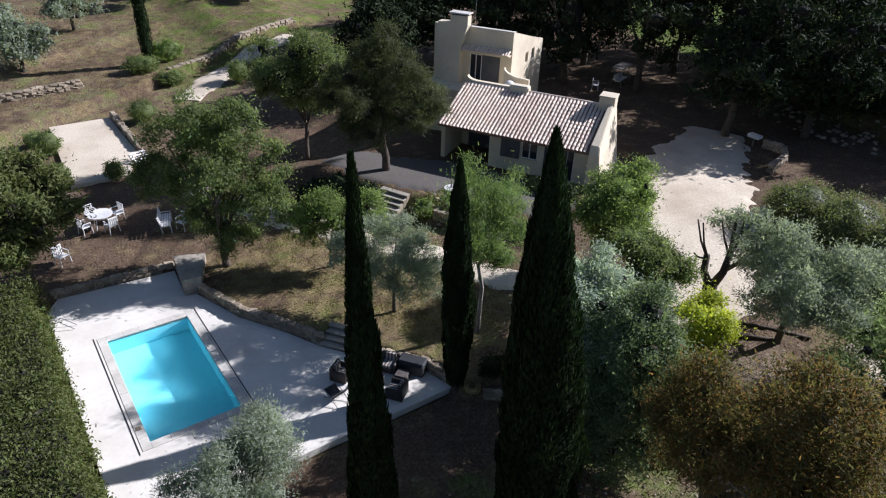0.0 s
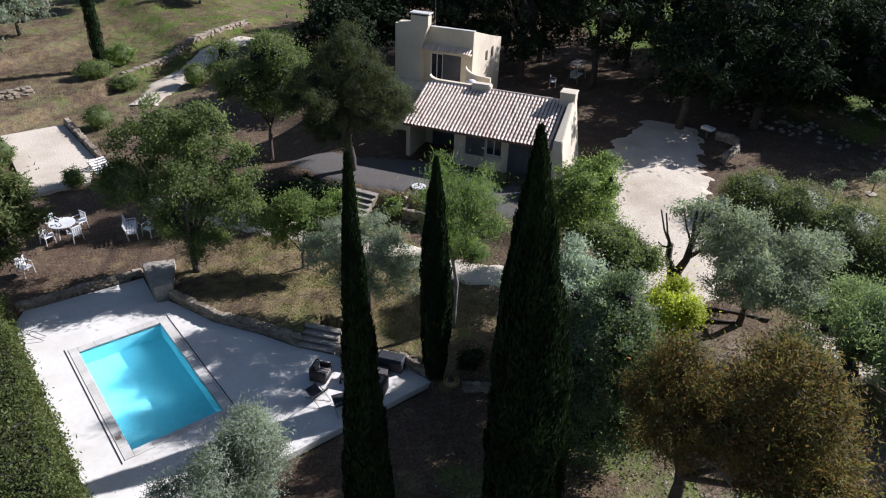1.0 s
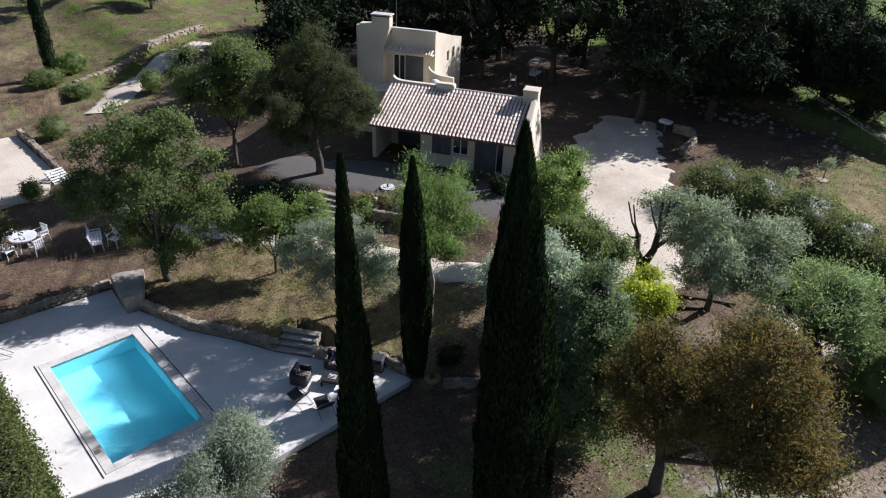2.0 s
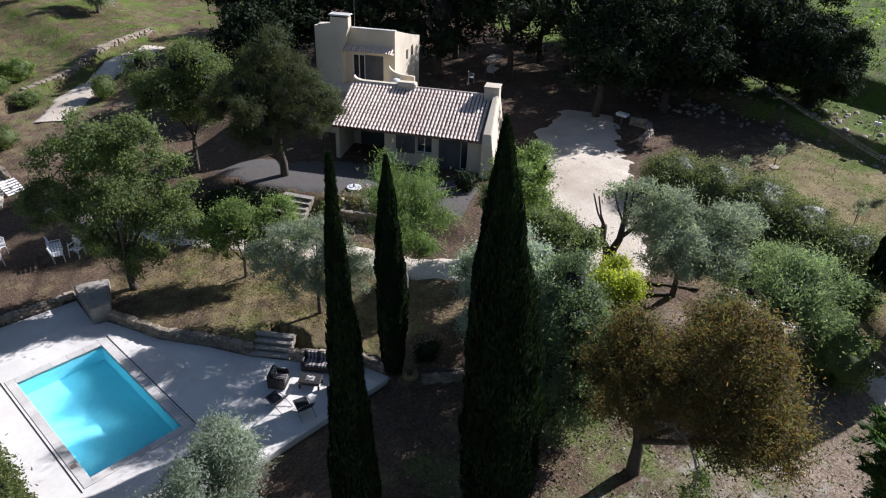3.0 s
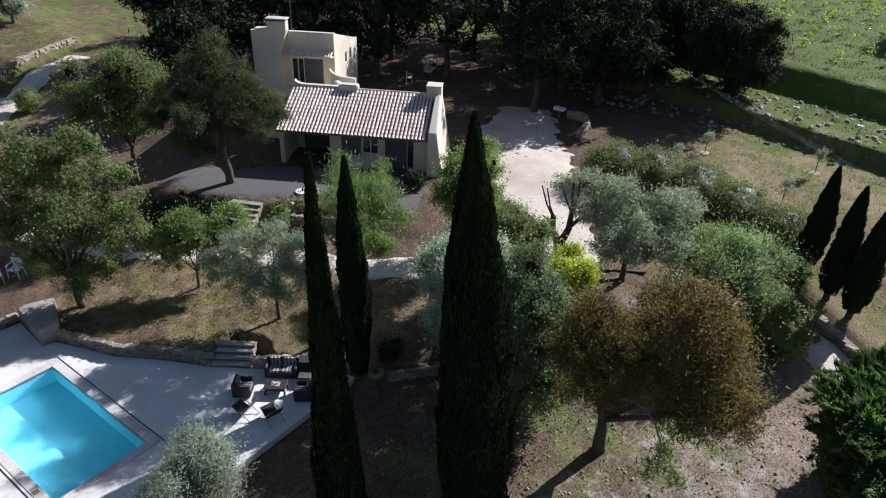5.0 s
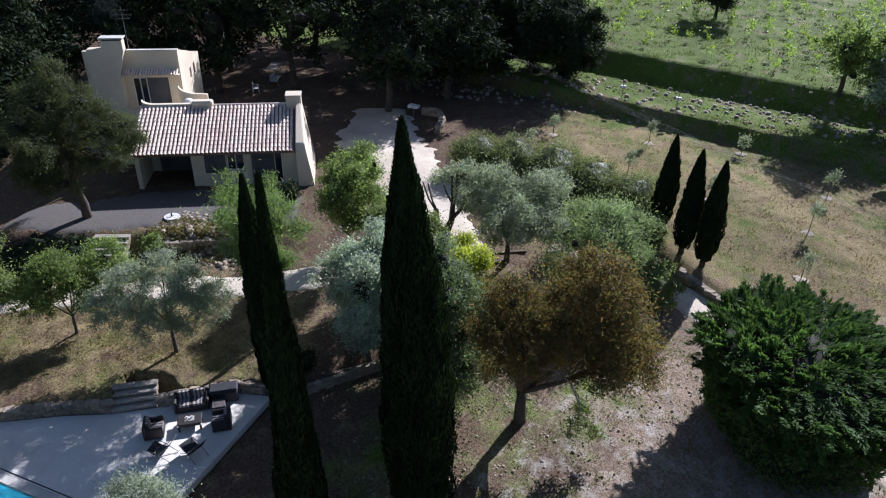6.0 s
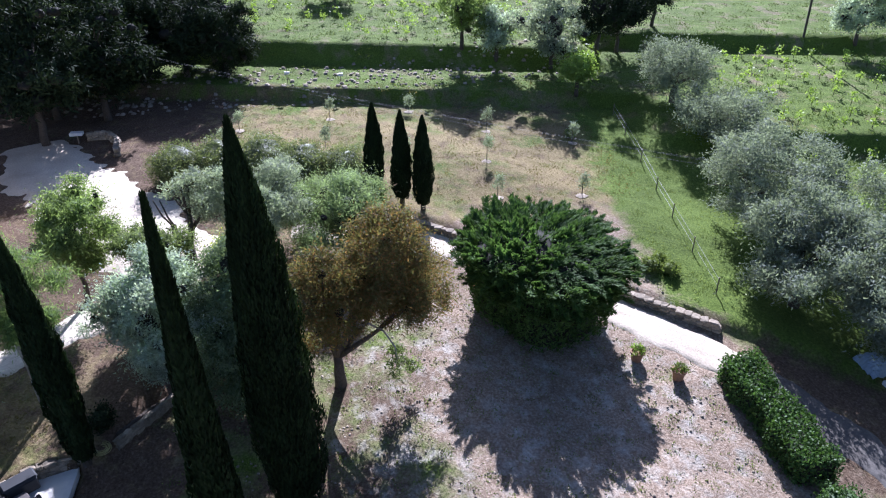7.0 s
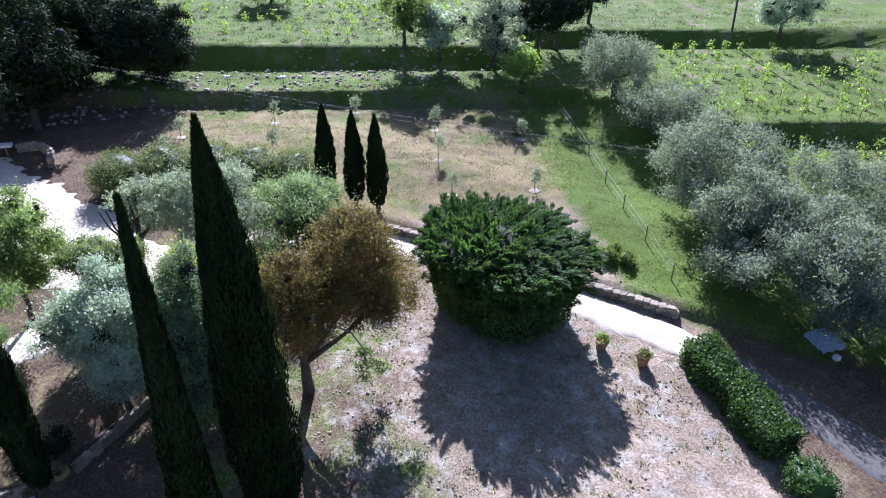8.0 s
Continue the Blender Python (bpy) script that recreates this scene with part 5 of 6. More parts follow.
dry_wall("wall_slope", [(13.5, -5.6), (15.2, -7.0), (17.2, -8.6)], gz, 0.55, 0.2, "rough low stone wall on the slope", 304, 0.4)
dry_wall("wall_field", list(WALL_FIELD), lambda x, y: gz(x - 0.5, y - 0.45), 0.55, 0.45, "low rough stone wall along the gravel lane", 305, 0.34, 0.2)
dry_wall("wall_terrace", [(20.0, 8.2), (21.6, 5.6), (24.0, 2.6)], lambda x, y: 1.15, 0.85, 0.35, "stone wall holding the house terrace", 306)
dry_wall("wall_drive", [(14.6, 47.6), (18.6, 49.2), (24.5, 52.4), (32, 56.5)], lambda x, y: gz(x + 0.5, y - 1.0), 1.0, 0.5, "sunlit stone wall along the far drive", 307, 0.55, 0.3)
dry_wall("wall_north", [(-1, 45.6), (2.5, 45.9), (6.2, 46.4)], gz, 0.8, 0.5, "short stone wall on the far terrace", 308, 0.5, 0.28)
dry_wall("wall_bend", [(48.2, 3.1), (48.4, 1.6), (46.8, 0.5), (44.4, 0.1)], gz, 0.7, 0.4, "curved low stone wall at the driveway end", 309, 0.42, 0.24)
dry_wall("wall_patio", [(7.3, 39.4), (7.35, 35), (7.4, 30.6)], gz, 0.6, 0.4, "low dark stone wall beside the pale patio", 310, 0.45, 0.3)


def steps(name, cx, cy, z_top, direction, width, count, tread, rise, label, mat="step"):
    """A flight of slabs; direction points uphill, the place given is the top edge's middle."""
    d = Vector((*direction, 0)).normalized()
    t = empty(name, pose(cx, cy, 0), label, "steps", kind="structure")
    rng = np.random.default_rng(5)
    a = math.degrees(math.atan2(d.y, d.x))
    for k in range(count):
        z = z_top - k * rise
        m = pose(-d.x * tread * (k + 0.5), -d.y * tread * (k + 0.5), 0, 0, 0, a + rng.normal(0, 0.7))
        part("slab", box(-tread * 0.56, tread * 0.5, -width / 2 * rng.uniform(0.96, 1.04), width / 2 * rng.uniform(0.96, 1.04), z - 0.07, z, 0.012), mat, t, m=m)
        part("riser", box(-tread * 0.4, tread * 0.5, -width / 2 * 0.97, width / 2 * 0.97, z - rise - 0.35, z - 0.075), "stone", t, m=m)
    return t


steps("steps_house", 19.1, 11.25, 2.34, (0.9, 0.436), 2.1, 6, 0.4, 0.2, "wide flight of stone steps up to the house terrace")
steps("steps_pool", 10.5, 1.95, 0.64, (0.81, 0.59), 2.0, 4, 0.34, 0.155, "short flight of stone steps up from the deck")
pl = tagged(part("planter", prism([(4.5, 9.95), (5.5, 9.85), (6.5, 12.2), (4.85, 12.9)], -0.1, 0.95, 0.06), "step"), "grey stone block at the deck corner", "planter")
tagged(part("patio", prism([(2.3, 39.2), (7.0, 39.2), (7.1, 30.4), (5.6, 26.3), (1.7, 26.5)], 0.0, 0.62, 0.02), "gravel"), "pale sandy patio edged with clipped bushes", "patio", kind="structure")


# ---- furniture by the pool ----
SEAT = TRUE @ Matrix.Diagonal((0.86, 0.86, 0.86, 1))


def wicker_seat(x, y, rz, w, label, name="armchair", cushions=1, category="chair", group="lounge seats"):
    t = empty(name, pose(x, y, 0.0, 0, 0, rz) @ SEAT, label, category, group)
    d, hs = 0.8, 0.62
    part("seat_base", box(-w / 2 + 0.13, w / 2 - 0.13, -d / 2, d / 2 - 0.14, 0.04, 0.33, 0.02), "dark", t)
    part("backrest", box(-w / 2, w / 2, d / 2 - 0.14, d / 2, 0.03, 0.72, 0.03), "dark", t)
    for s in (-1, 1):
        part("armrest", box(min(s * w / 2, s * (w / 2 - 0.13)), max(s * w / 2, s * (w / 2 - 0.13)), -d / 2, d / 2 - 0.145, 0.03, hs, 0.03), "dark", t)
    cw = (w - 0.3) / cushions
    for c in range(cushions):
        x0 = -w / 2 + 0.15 + c * cw
        k = 7
        for nm, y0, y1, z0, z1 in (("seat_cushion", -d / 2 + 0.02, d / 2 - 0.27, 0.335, 0.45), ("back_cushion", d / 2 - 0.26, d / 2 - 0.145, 0.34, 0.8)):
            cu = new(nm)
            cu.parent = t
            for q in range(k):
                a, b = x0 + 0.01 + (cw - 0.02) * q / k, x0 + 0.01 + (cw - 0.02) * (q + 1) / k
                part("stripe", box(a, b, y0, y1, z0, z1, 0.012 if q in (0, k - 1) else 0), "stripe_l" if q % 2 else "stripe_d", cu)
    return t


AX = math.degrees(math.atan2(-0.81, 0.59))
wicker_seat(10.72, -1.15, AX, 1.5, "dark wicker two-seat sofa with striped cushions", "sofa", 2, "sofa")
wicker_seat(8.65, -0.75, AX + 90, 0.85, "dark wicker armchair with striped cushion")
wicker_seat(10.25, -3.2, AX - 90, 0.85, "dark wicker armchair facing the low table")


def coffee_table(x, y, rz):
    t = empty("coffee_table", pose(x, y, 0, 0, 0, rz) @ SEAT, "low dark wicker coffee table with a tray", "table")
    part("tabletop", box(-0.5, 0.5, -0.33, 0.33, 0.36, 0.42, 0.015), "dark", t)
    part("apron", box(-0.45, 0.45, -0.28, 0.28, 0.22, 0.358, 0.01), "dark", t)
    for sx in (-1, 1):
        for sy in (-1, 1):
            part("leg", box(sx * 0.44 - 0.04, sx * 0.44 + 0.04, sy * 0.27 - 0.04, sy * 0.27 + 0.04, 0.0, 0.22, 0.01), "dark", t)
    tr = empty("tray", pose(x, y, 0.422 * 0.86 / UNIT, 0, 0, rz) @ SEAT, "small pale tray on the low table", "tray")
    b = bmesh.new()
    add_box(b, -0.2, 0.2, -0.15, 0.15, 0.0, 0.015, 0.004)
    part("tray_base", b, "stripe_l", tr)
    for k in range(3):
        c = bmesh.new()
        bmesh.ops.create_cone(c, cap_ends=True, segments=10, radius1=0.035, radius2=0.04, depth=0.1)
        bmesh.ops.translate(c, vec=(-0.1 + 0.1 * k, 0.03 * (-1) ** k, 0.065), verts=c.verts)
        part("glass", c, "white", tr)


coffee_table(9.65, -1.9, AX)


def stool(x, y, rz):
    t = empty("footstool", pose(x, y, 0, 0, 0, rz) @ SEAT, "dark wicker footstool with a grey cushion", "stool")
    part("body", box(-0.3, 0.3, -0.3, 0.3, 0.02, 0.32, 0.02), "dark", t)
    part("cushion", box(-0.29, 0.29, -0.29, 0.29, 0.322, 0.42, 0.03), "stripe_d", t)


stool(11.0, -2.45, AX)


def barbecue(x, y, rz):
    t = empty("storage_chest", pose(x, y, 0, 0, 0, rz) @ SEAT, "dark covered chest against the stone wall", "chest")
    part("body", box(-0.6, 0.6, -0.3, 0.3, 0.0, 0.6, 0.05), "canvas", t)
    part("cover", box(-0.64, 0.64, -0.34, 0.34, 0.6, 0.75, 0.07), "canvas", t)


barbecue(11.75, -2.2, AX)


def deck_chair(x, y, rz):
    t = empty("deck_chair", pose(x, y, 0, 0, 0, rz) @ SEAT, "folding metal chair with dark canvas sling", "chair", "deck chairs")
    for s in (-0.32, 0.32):
        part("side_frame", tube([(s, -0.5, 0.02), (s, 0.1, 0.42), (s, 0.55, 0.95)], 0.016, 6), "metal", t)
        part("leg_frame", tube([(s, 0.5, 0.02), (s, -0.1, 0.42), (s, -0.45, 0.5)], 0.016, 6), "metal", t)
    b = bmesh.new()
    prof = [(-0.48, 0.5), (-0.3, 0.36), (-0.1, 0.27), (0.1, 0.3), (0.3, 0.55), (0.55, 0.95)]
    up = [[b.verts.new((sx, y0, z0 + o)) for y0, z0 in prof] for sx, o in ((-0.3, 0), (0.3, 0), (0.3, -0.02), (-0.3, -0.02))]
    for i in range(len(prof) - 1):
        for a in range(4):
            c = (a + 1) % 4
            b.faces.new((up[a][i], up[c][i], up[c][i + 1], up[a][i + 1]))
    bmesh.ops.recalc_face_normals(b, faces=b.faces)
    part("sling", b, "canvas", t)
    for y0, z0 in ((-0.48, 0.5), (0.55, 0.95)):
        part("cross_bar", tube([(-0.32, y0, z0), (0.32, y0, z0)], 0.015, 6), "metal", t)


deck_chair(7.75, -2.0, AX - 115)
deck_chair(8.3, -3.2, AX - 140)


def handrail():
    t = empty("pool_ladder", pose(-1.75, 10.2, 0.0, 0, 0, 60), "thin grey metal rail lying beside the hedge", "rail")
    for k in (0, 0.35):
        part("rail", tube([(k, -0.7, 0.05), (k, 0, 0.5), (k, 0.7, 0.05)], 0.018, 6), "metal", t)
    part("rung", tube([(0, 0, 0.5), (0.35, 0, 0.5)], 0.015, 6), "metal", t)


handrail()


def hose_coil(x, y):
    t = empty("garden_hose", on(x, y, 0.03), "coiled yellowish garden hose on the ground", "hose")
    rng = np.random.default_rng(8)
    pts = [((0.28 + 0.1 * math.sin(a * 0.37)) * math.cos(a) + rng.normal(0, 0.01), (0.28 + 0.1 * math.sin(a * 0.37)) * math.sin(a), 0.02 + 0.012 * a / 3) for a in np.linspace(0, 2 * math.pi * 7, 110)]
    part("coil", tube(pts, 0.018, 5), "hose", t, smooth=True)
    part("nozzle", tube([pts[-1], (0.75, 0.1, 0.05)], 0.018, 6), "hose", t)


hose_coil(13.2, -5.1)


# ---- white garden furniture ----
def white_chair(x, y, rz, z=None, label="white moulded plastic garden chair", group="white garden chairs"):
    t = empty("garden_chair", on(x, y, 0.04, rz) @ TRUE, label, "chair", group)
    part("seat", box(-0.25, 0.25, -0.24, 0.24, 0.4, 0.44, 0.015), "white", t)
    b = bmesh.new()
    for k in range(5):
        a = -0.21 + k * 0.105
        add_box(b, a - 0.035, a + 0.035, 0.21, 0.25, 0.45, 0.82)
    add_box(b, -0.26, 0.26, 0.2, 0.26, 0.82, 0.9, 0.015)
    part("backrest", b, "white", t)
    for s in (-1, 1):
        part("armrest", box(s * 0.27 - 0.03, s * 0.27 + 0.03, -0.22, 0.24, 0.63, 0.66, 0.01), "white", t)
        for q in (-0.21, 0.21):
            part("leg", tube([(s * 0.24, q, 0.64 if q < 0 else 0.4), (s * 0.28, q * 1.15, 0.0)], 0.025, 6), "white", t)
    return t


def white_table(x, y):
    t = empty("garden_table", on(x, y, 0.04) @ TRUE, "round white plastic garden table", "table")
    b = bmesh.new()
    bmesh.ops.create_cone(b, cap_ends=True, segments=28, radius1=0.62, radius2=0.62, depth=0.04)
    bmesh.ops.translate(b, vec=(0, 0, 0.73), verts=b.verts)
    part("tabletop", b, "white", t)
    for k in range(4):
        a = math.pi / 4 + k * math.pi / 2
        part("leg", tube([(0.3 * math.cos(a), 0.3 * math.sin(a), 0.71), (0.48 * math.cos(a), 0.48 * math.sin(a), 0)], 0.028, 6), "white", t)


white_table(2.35, 19.7)
for a in (20, 110, 200, 290):
    white_chair(2.35 + 1.12 * math.cos(radians(a)), 19.7 + 1.12 * math.sin(radians(a)), a - 90)
white_chair(6.55, 16.6, -60)
white_chair(-0.5, 16.4, 30)


def bench(x, y, rz):
    t = empty("garden_bench", on(x, y, 0.04, rz) @ TRUE, "white slatted garden bench under the trees", "bench")
    for k in range(4):
        part("seat_slat", box(-0.75, 0.75, -0.2 + k * 0.12, -0.1 + k * 0.12, 0.42, 0.45, 0.005), "white", t)
    for k in range(4):
        part("back_slat", box(-0.75, 0.75, 0.28 + k * 0.03, 0.31 + k * 0.03, 0.5 + k * 0.11, 0.58 + k * 0.11, 0.005), "white", t)
    for s in (-0.65, 0.65):
        part("end_frame", tube([(s, -0.2, 0.0), (s, -0.18, 0.6), (s, 0.3, 0.6)], 0.03, 6), "white", t)
        part("back_post", tube([(s, 0.24, 0.0), (s, 0.3, 0.45), (s, 0.42, 0.92)], 0.03, 6), "white", t)


bench(5.75, 17.3, 74)


def pallet(x, y, rz):
    t = empty("pallet", on(x, y, 0.35, rz), "weathered slatted wooden pallet beside the patio", "pallet")
    t.rotation_euler.x = radians(33)
    for k in range(6):
        part("slat", box(-0.65, 0.65, -0.6 + k * 0.22, -0.46 + k * 0.22, 0.1, 0.13, 0.004), "white", t)
    for s in (-0.6, 0.0, 0.6):
        part("bearer", box(s - 0.05, s + 0.05, -0.6, 0.64, 0.0, 0.098), "wood", t)


pallet(6.9, 28.3, 15)

# clipped bushes round the patio and in the garden
for k, (x, y, r, h) in enumerate(((1.5, 33.6, 1.0, 1.9), (1.2, 26.9, 0.8, 1.7), (4.7, 26.6, 0.65, 1.35), (9.3, 36.9, 1.15, 1.9), (19.8, 42.2, 1.15, 2.2), (0.8, 36, 0.7, 1.2), (1.1, 29.0, 0.5, 0.9), (38.4, 13.6, 0.9, 2.0))):
    shrub("topiary", x, y, r, r, h, "broad", "round clipped dark green bush", 320 + k, 1800, 0.12, 0.08, group="clipped bushes", lump=0.05)
for k, (x, y, rx, ry, h, leaf, label) in enumerate((
        (15.8, 14.6, 2.2, 1.5, 1.7, "forest", "dark low evergreen shrub beside the path"),
        (17.6, 12.8, 1.2, 1.0, 1.2, "forest", "dark low evergreen shrub beside the steps"),
        (19.6, 8.7, 0.6, 0.6, 1.3, "bright", "small bright shrub beside the stone steps"),
        (12.2, 48.4, 1.6, 1.3, 1.5, "broad", "green shrub at the foot of the cypress"),
        (15.4, 50.6, 1.5, 1.3, 2.0, "bright", "light green shrub by the far wall"),
        (14.3, 45.6, 1.3, 1.1, 1.2, "broad", "low green shrub by the far drive"),
        (27.7, 4.2, 0.7, 0.7, 1.2, "forest", "dark potted shrub against the house wall"),
        (27.0, 6.6, 0.5, 0.5, 0.9, "broad", "small leafy plant against the house wall"),
        (31.2, 1.2, 1.0, 0.8, 1.5, "vine", "bright green shrub at the gable foot"),
        (14.5, -4.9, 0.7, 0.5, 0.6, "forest", "dark low plant beside the hose"),
        (22.0, -35.2, 0.5, 0.5, 0.7, "grass", "tuft of bright green leaves in the grass"),
        (21.4, -36.2, 0.5, 0.5, 0.7, "grass", "tuft of bright green leaves in the grass"),
        (22.6, -36.1, 0.4, 0.4, 0.6, "grass", "tuft of bright green leaves in the grass"),
        (33.5, -19.2, 1.1, 1.1, 2.4, "broad", "dark green shrub beside the lane"),
        (27.5, -20.0, 1.7, 1.5, 2.6, "broad", "dark green shrub below the feathery tree"),
        (42.3, -37.4, 0.4, 0.4, 0.6, "broad", "small dark bush in the field"))):
    shrub("shrub", x, y, rx, ry, h, leaf, label, 340 + k, int(700 + 1500 * rx * ry), 0.14, 0.08, lump=0.2)


# ---- pollarded tree, logs ----
def pollard():
    t = empty("pollarded_tree", on(26.9, -7.5), "dark pollarded tree with cut limbs and few leaves", "tree")
    b = bmesh.new()
    def across(u, z, d=0.0):
        """A place u along the spread of the limbs, at the height z, d behind it."""
        return (0.6 * u + 0.8 * d, -0.8 * u + 0.6 * d, z)

    add_tube(b, [across(0, -0.3), across(0.03, 0.6), across(-0.02, 1.4)], [0.46, 0.36, 0.38], 9)
    limbs = [(0.24, 0.17, [(-0.1, 1.25, 0), (-0.5, 1.9, 0.1), (-0.55, 2.9, 0.1)]), (0.25, 0.15, [(0.1, 1.25, 0), (0.42, 2.1, 0), (0.48, 3.3, 0)]),
             (0.07, 0.04, [(-0.55, 2.8, 0.1), (-1.0, 3.6, 0.2), (-1.4, 4.8, 0.1)]), (0.07, 0.04, [(-0.5, 2.8, 0), (-0.85, 3.6, -0.1), (-1.15, 4.8, -0.2)]), (0.06, 0.04, [(-0.6, 2.7, 0), (-1.0, 2.9, -0.3), (-1.25, 3.2, -0.5)]),
             (0.11, 0.05, [(0.48, 3.2, 0), (0.4, 4.2, 0.1), (0.36, 5.5, 0.1)]), (0.1, 0.04, [(0.5, 3.2, 0), (0.78, 3.9, 0.3), (0.75, 5.4, 0.4)]), (0.14, 0.08, [(0.42, 2.2, 0), (0.95, 2.9, -0.2), (1.25, 3.6, -0.3)]),
             (0.07, 0.03, [(1.2, 3.4, -0.3), (1.6, 4.1, -0.3), (1.7, 4.8, -0.2)]), (0.07, 0.03, [(0.48, 3.1, 0), (0.05, 4.0, 0.1), (-0.3, 5.0, 0.2)]), (0.06, 0.03, [(0.76, 4.2, 0.3), (1.2, 4.9, 0.6), (1.6, 5.3, 0.7)])]
    for r0, r1, q in limbs:
        add_tube(b, [across(*p) for p in q], list(np.linspace(r0, r1, len(q))), 7)
    part("trunk", b, "bark", t, smooth=True)
    rng = np.random.default_rng(9)
    blobs = [(*across(1.5, 5.0, 0.4), 0.9, 0.9, 0.7), (*across(0.6, 5.6), 0.7, 0.7, 0.5), (*across(-0.3, 5.0), 0.6, 0.6, 0.5), (*across(2.0, 4.2), 0.8, 0.8, 0.6), (*across(0.9, 4.0), 0.6, 0.6, 0.5)]
    v, f, _ = crown(blobs, rng, 2400, 90, 0.16, 0.2, 0.08, core=0)
    raw("crown", v, f, "olive", t)


pollard()
for k, (a, c, r) in enumerate((((26.4, -9.0), (29.2, -12.2), 0.1), ((25.6, -9.8), (27.4, -11.2), 0.09), ((13.9, -5.6), (16.4, -7.6), 0.13))):
    z0, z1 = gz(*a) + r, gz(*c) + r
    tagged(part("log", tube([(*a, z0), ((a[0] + c[0]) / 2 + 0.1, (a[1] + c[1]) / 2, (z0 + z1) / 2 + 0.02), (*c, z1)], [r, r * 0.9, r * 0.7], 8), "bark", smooth=True), "dark fallen log lying on the slope", "log")


def dead_branch(x, y):
    """A bare broken bough that hangs from the bronze tree, with tufts of leaves at its low end."""
    t = empty("dead_branch", on(x, y), "bare pale hanging branch under the bronze tree", "branch")
    b = tube([(0.9, 1.2, 3.2), (0.5, 0.6, 3.9), (0.0, 0.0, 4.4)], [0.07, 0.06, 0.05], 6)
    add_tube(b, [(0.0, 0.0, 4.4), (0.25, -0.7, 3.7), (0.2, -1.2, 2.7), (-0.1, -1.3, 1.7)], [0.05, 0.05, 0.04, 0.02], 6)
    add_tube(b, [(0.5, 0.6, 3.9), (0.1, 0.9, 4.3), (-0.2, 1.3, 4.2)], [0.03, 0.02, 0.01], 5)
    add_tube(b, [(0.25, -0.7, 3.7), (0.5, -1.0, 3.0), (0.6, -1.3, 2.2)], [0.03, 0.02, 0.01], 5)
    part("bough", b, "bark_pale", t)
    rng = np.random.default_rng(56)
    v, f, _ = crown([(-0.1, -1.3, 1.7, 0.5, 0.5, 0.6), (0.6, -1.3, 2.0, 0.35, 0.35, 0.5), (0.3, -2.0, 1.3, 0.4, 0.4, 0.4)], rng, 900, 40, 0.16, 0.2, 0.07, core=0)
    raw("foliage", v, f, "broad", t)


dead_branch(14.8, -17.2)



# ---- pots, lid, sign, tarpaulin ----
def pot(x, y, s, leaf, label, seed):
    t = empty("flower_pot", on(x, y, 0.02), label, "pot", "lane pots")
    b = bmesh.new()
    prof = [(0.0, 0.0), (0.2, 0.0), (0.27, 0.4), (0.3, 0.4), (0.3, 0.46), (0.25, 0.46), (0.24, 0.4), (0.0, 0.38)]
    rings = [[b.verts.new((r * s * math.cos(a), r * s * math.sin(a), z * s)) for a in np.linspace(0, 2 * math.pi, 16, endpoint=False)] for r, z in prof[1:-1]]
    for r0, r1 in zip(rings, rings[1:]):
        for k in range(16):
            b.faces.new((r0[k], r0[(k + 1) % 16], r1[(k + 1) % 16], r1[k]))
    b.faces.new(rings[0][::-1])
    b.faces.new(rings[-1])
    part("pot", b, "terracotta", t, smooth=False)
    rng = np.random.default_rng(seed)
    v, f, _ = crown([(0, 0, 0.55 * s, 0.28 * s, 0.28 * s, 0.22 * s)], rng, 260, 30, 0.07, 0.16, 0.07, core=0)
    raw("plant", v, f, leaf, t)


pot(14.85, -31.1, 1.25, "vine", "terracotta pot with a pale leafy plant", 401)
pot(13.15, -32.6, 1.25, "grass", "terracotta pot with a pale leafy plant", 402)


def round_lid():
    t = empty("parasol_base", on(22.2, 9.4, 0.12), "round white slab lying on the terrace", "slab")
    b = bmesh.new()
    bmesh.ops.create_cone(b, cap_ends=True, segments=28, radius1=0.5, radius2=0.48, depth=0.09)
    bmesh.ops.translate(b, vec=(0, 0, 0.045), verts=b.verts)
    part("slab", b, "white", t)
    part("socket", tube([(0, 0, 0.09), (0, 0, 0.3)], 0.05, 8), "black", t)


round_lid()
bx = empty("letter_box", on(47.8, 3.8), "pale box on a post beside the curved wall", "box")
part("post", box(-0.05, 0.05, -0.05, 0.05, -0.2, 0.7), "wood", bx)
part("box_body", box(-0.3, 0.3, -0.5, 0.5, 0.7, 0.95, 0.02), "white", bx)


def tarp(x, y):
    t = empty("tarpaulin", on(x, y), "pale blue tarpaulin heaped under the olives", "tarpaulin")
    n = 14
    b = bmesh.new()
    g = [[b.verts.new((i * 0.13 - 0.9, j * 0.12 - 0.8, 0.05 + 0.7 * max(0, math.sin(math.pi * i / (n - 1))) ** 0.6 * max(0, math.sin(math.pi * j / (n - 1))) ** 0.5 + 0.06 * math.sin(i * 2.1 + j * 1.3))) for j in range(n)] for i in range(n)]
    for i in range(n - 1):
        for j in range(n - 1):
            b.faces.new((g[i][j], g[i + 1][j], g[i + 1][j + 1], g[i][j + 1]))
    part("sheet", b, "tarp", t)
    part("block", box(-1.6, -1.3, 0.3, 0.6, 0, 0.25, 0.02), "white", t)


tarp(11.9, -42.9)


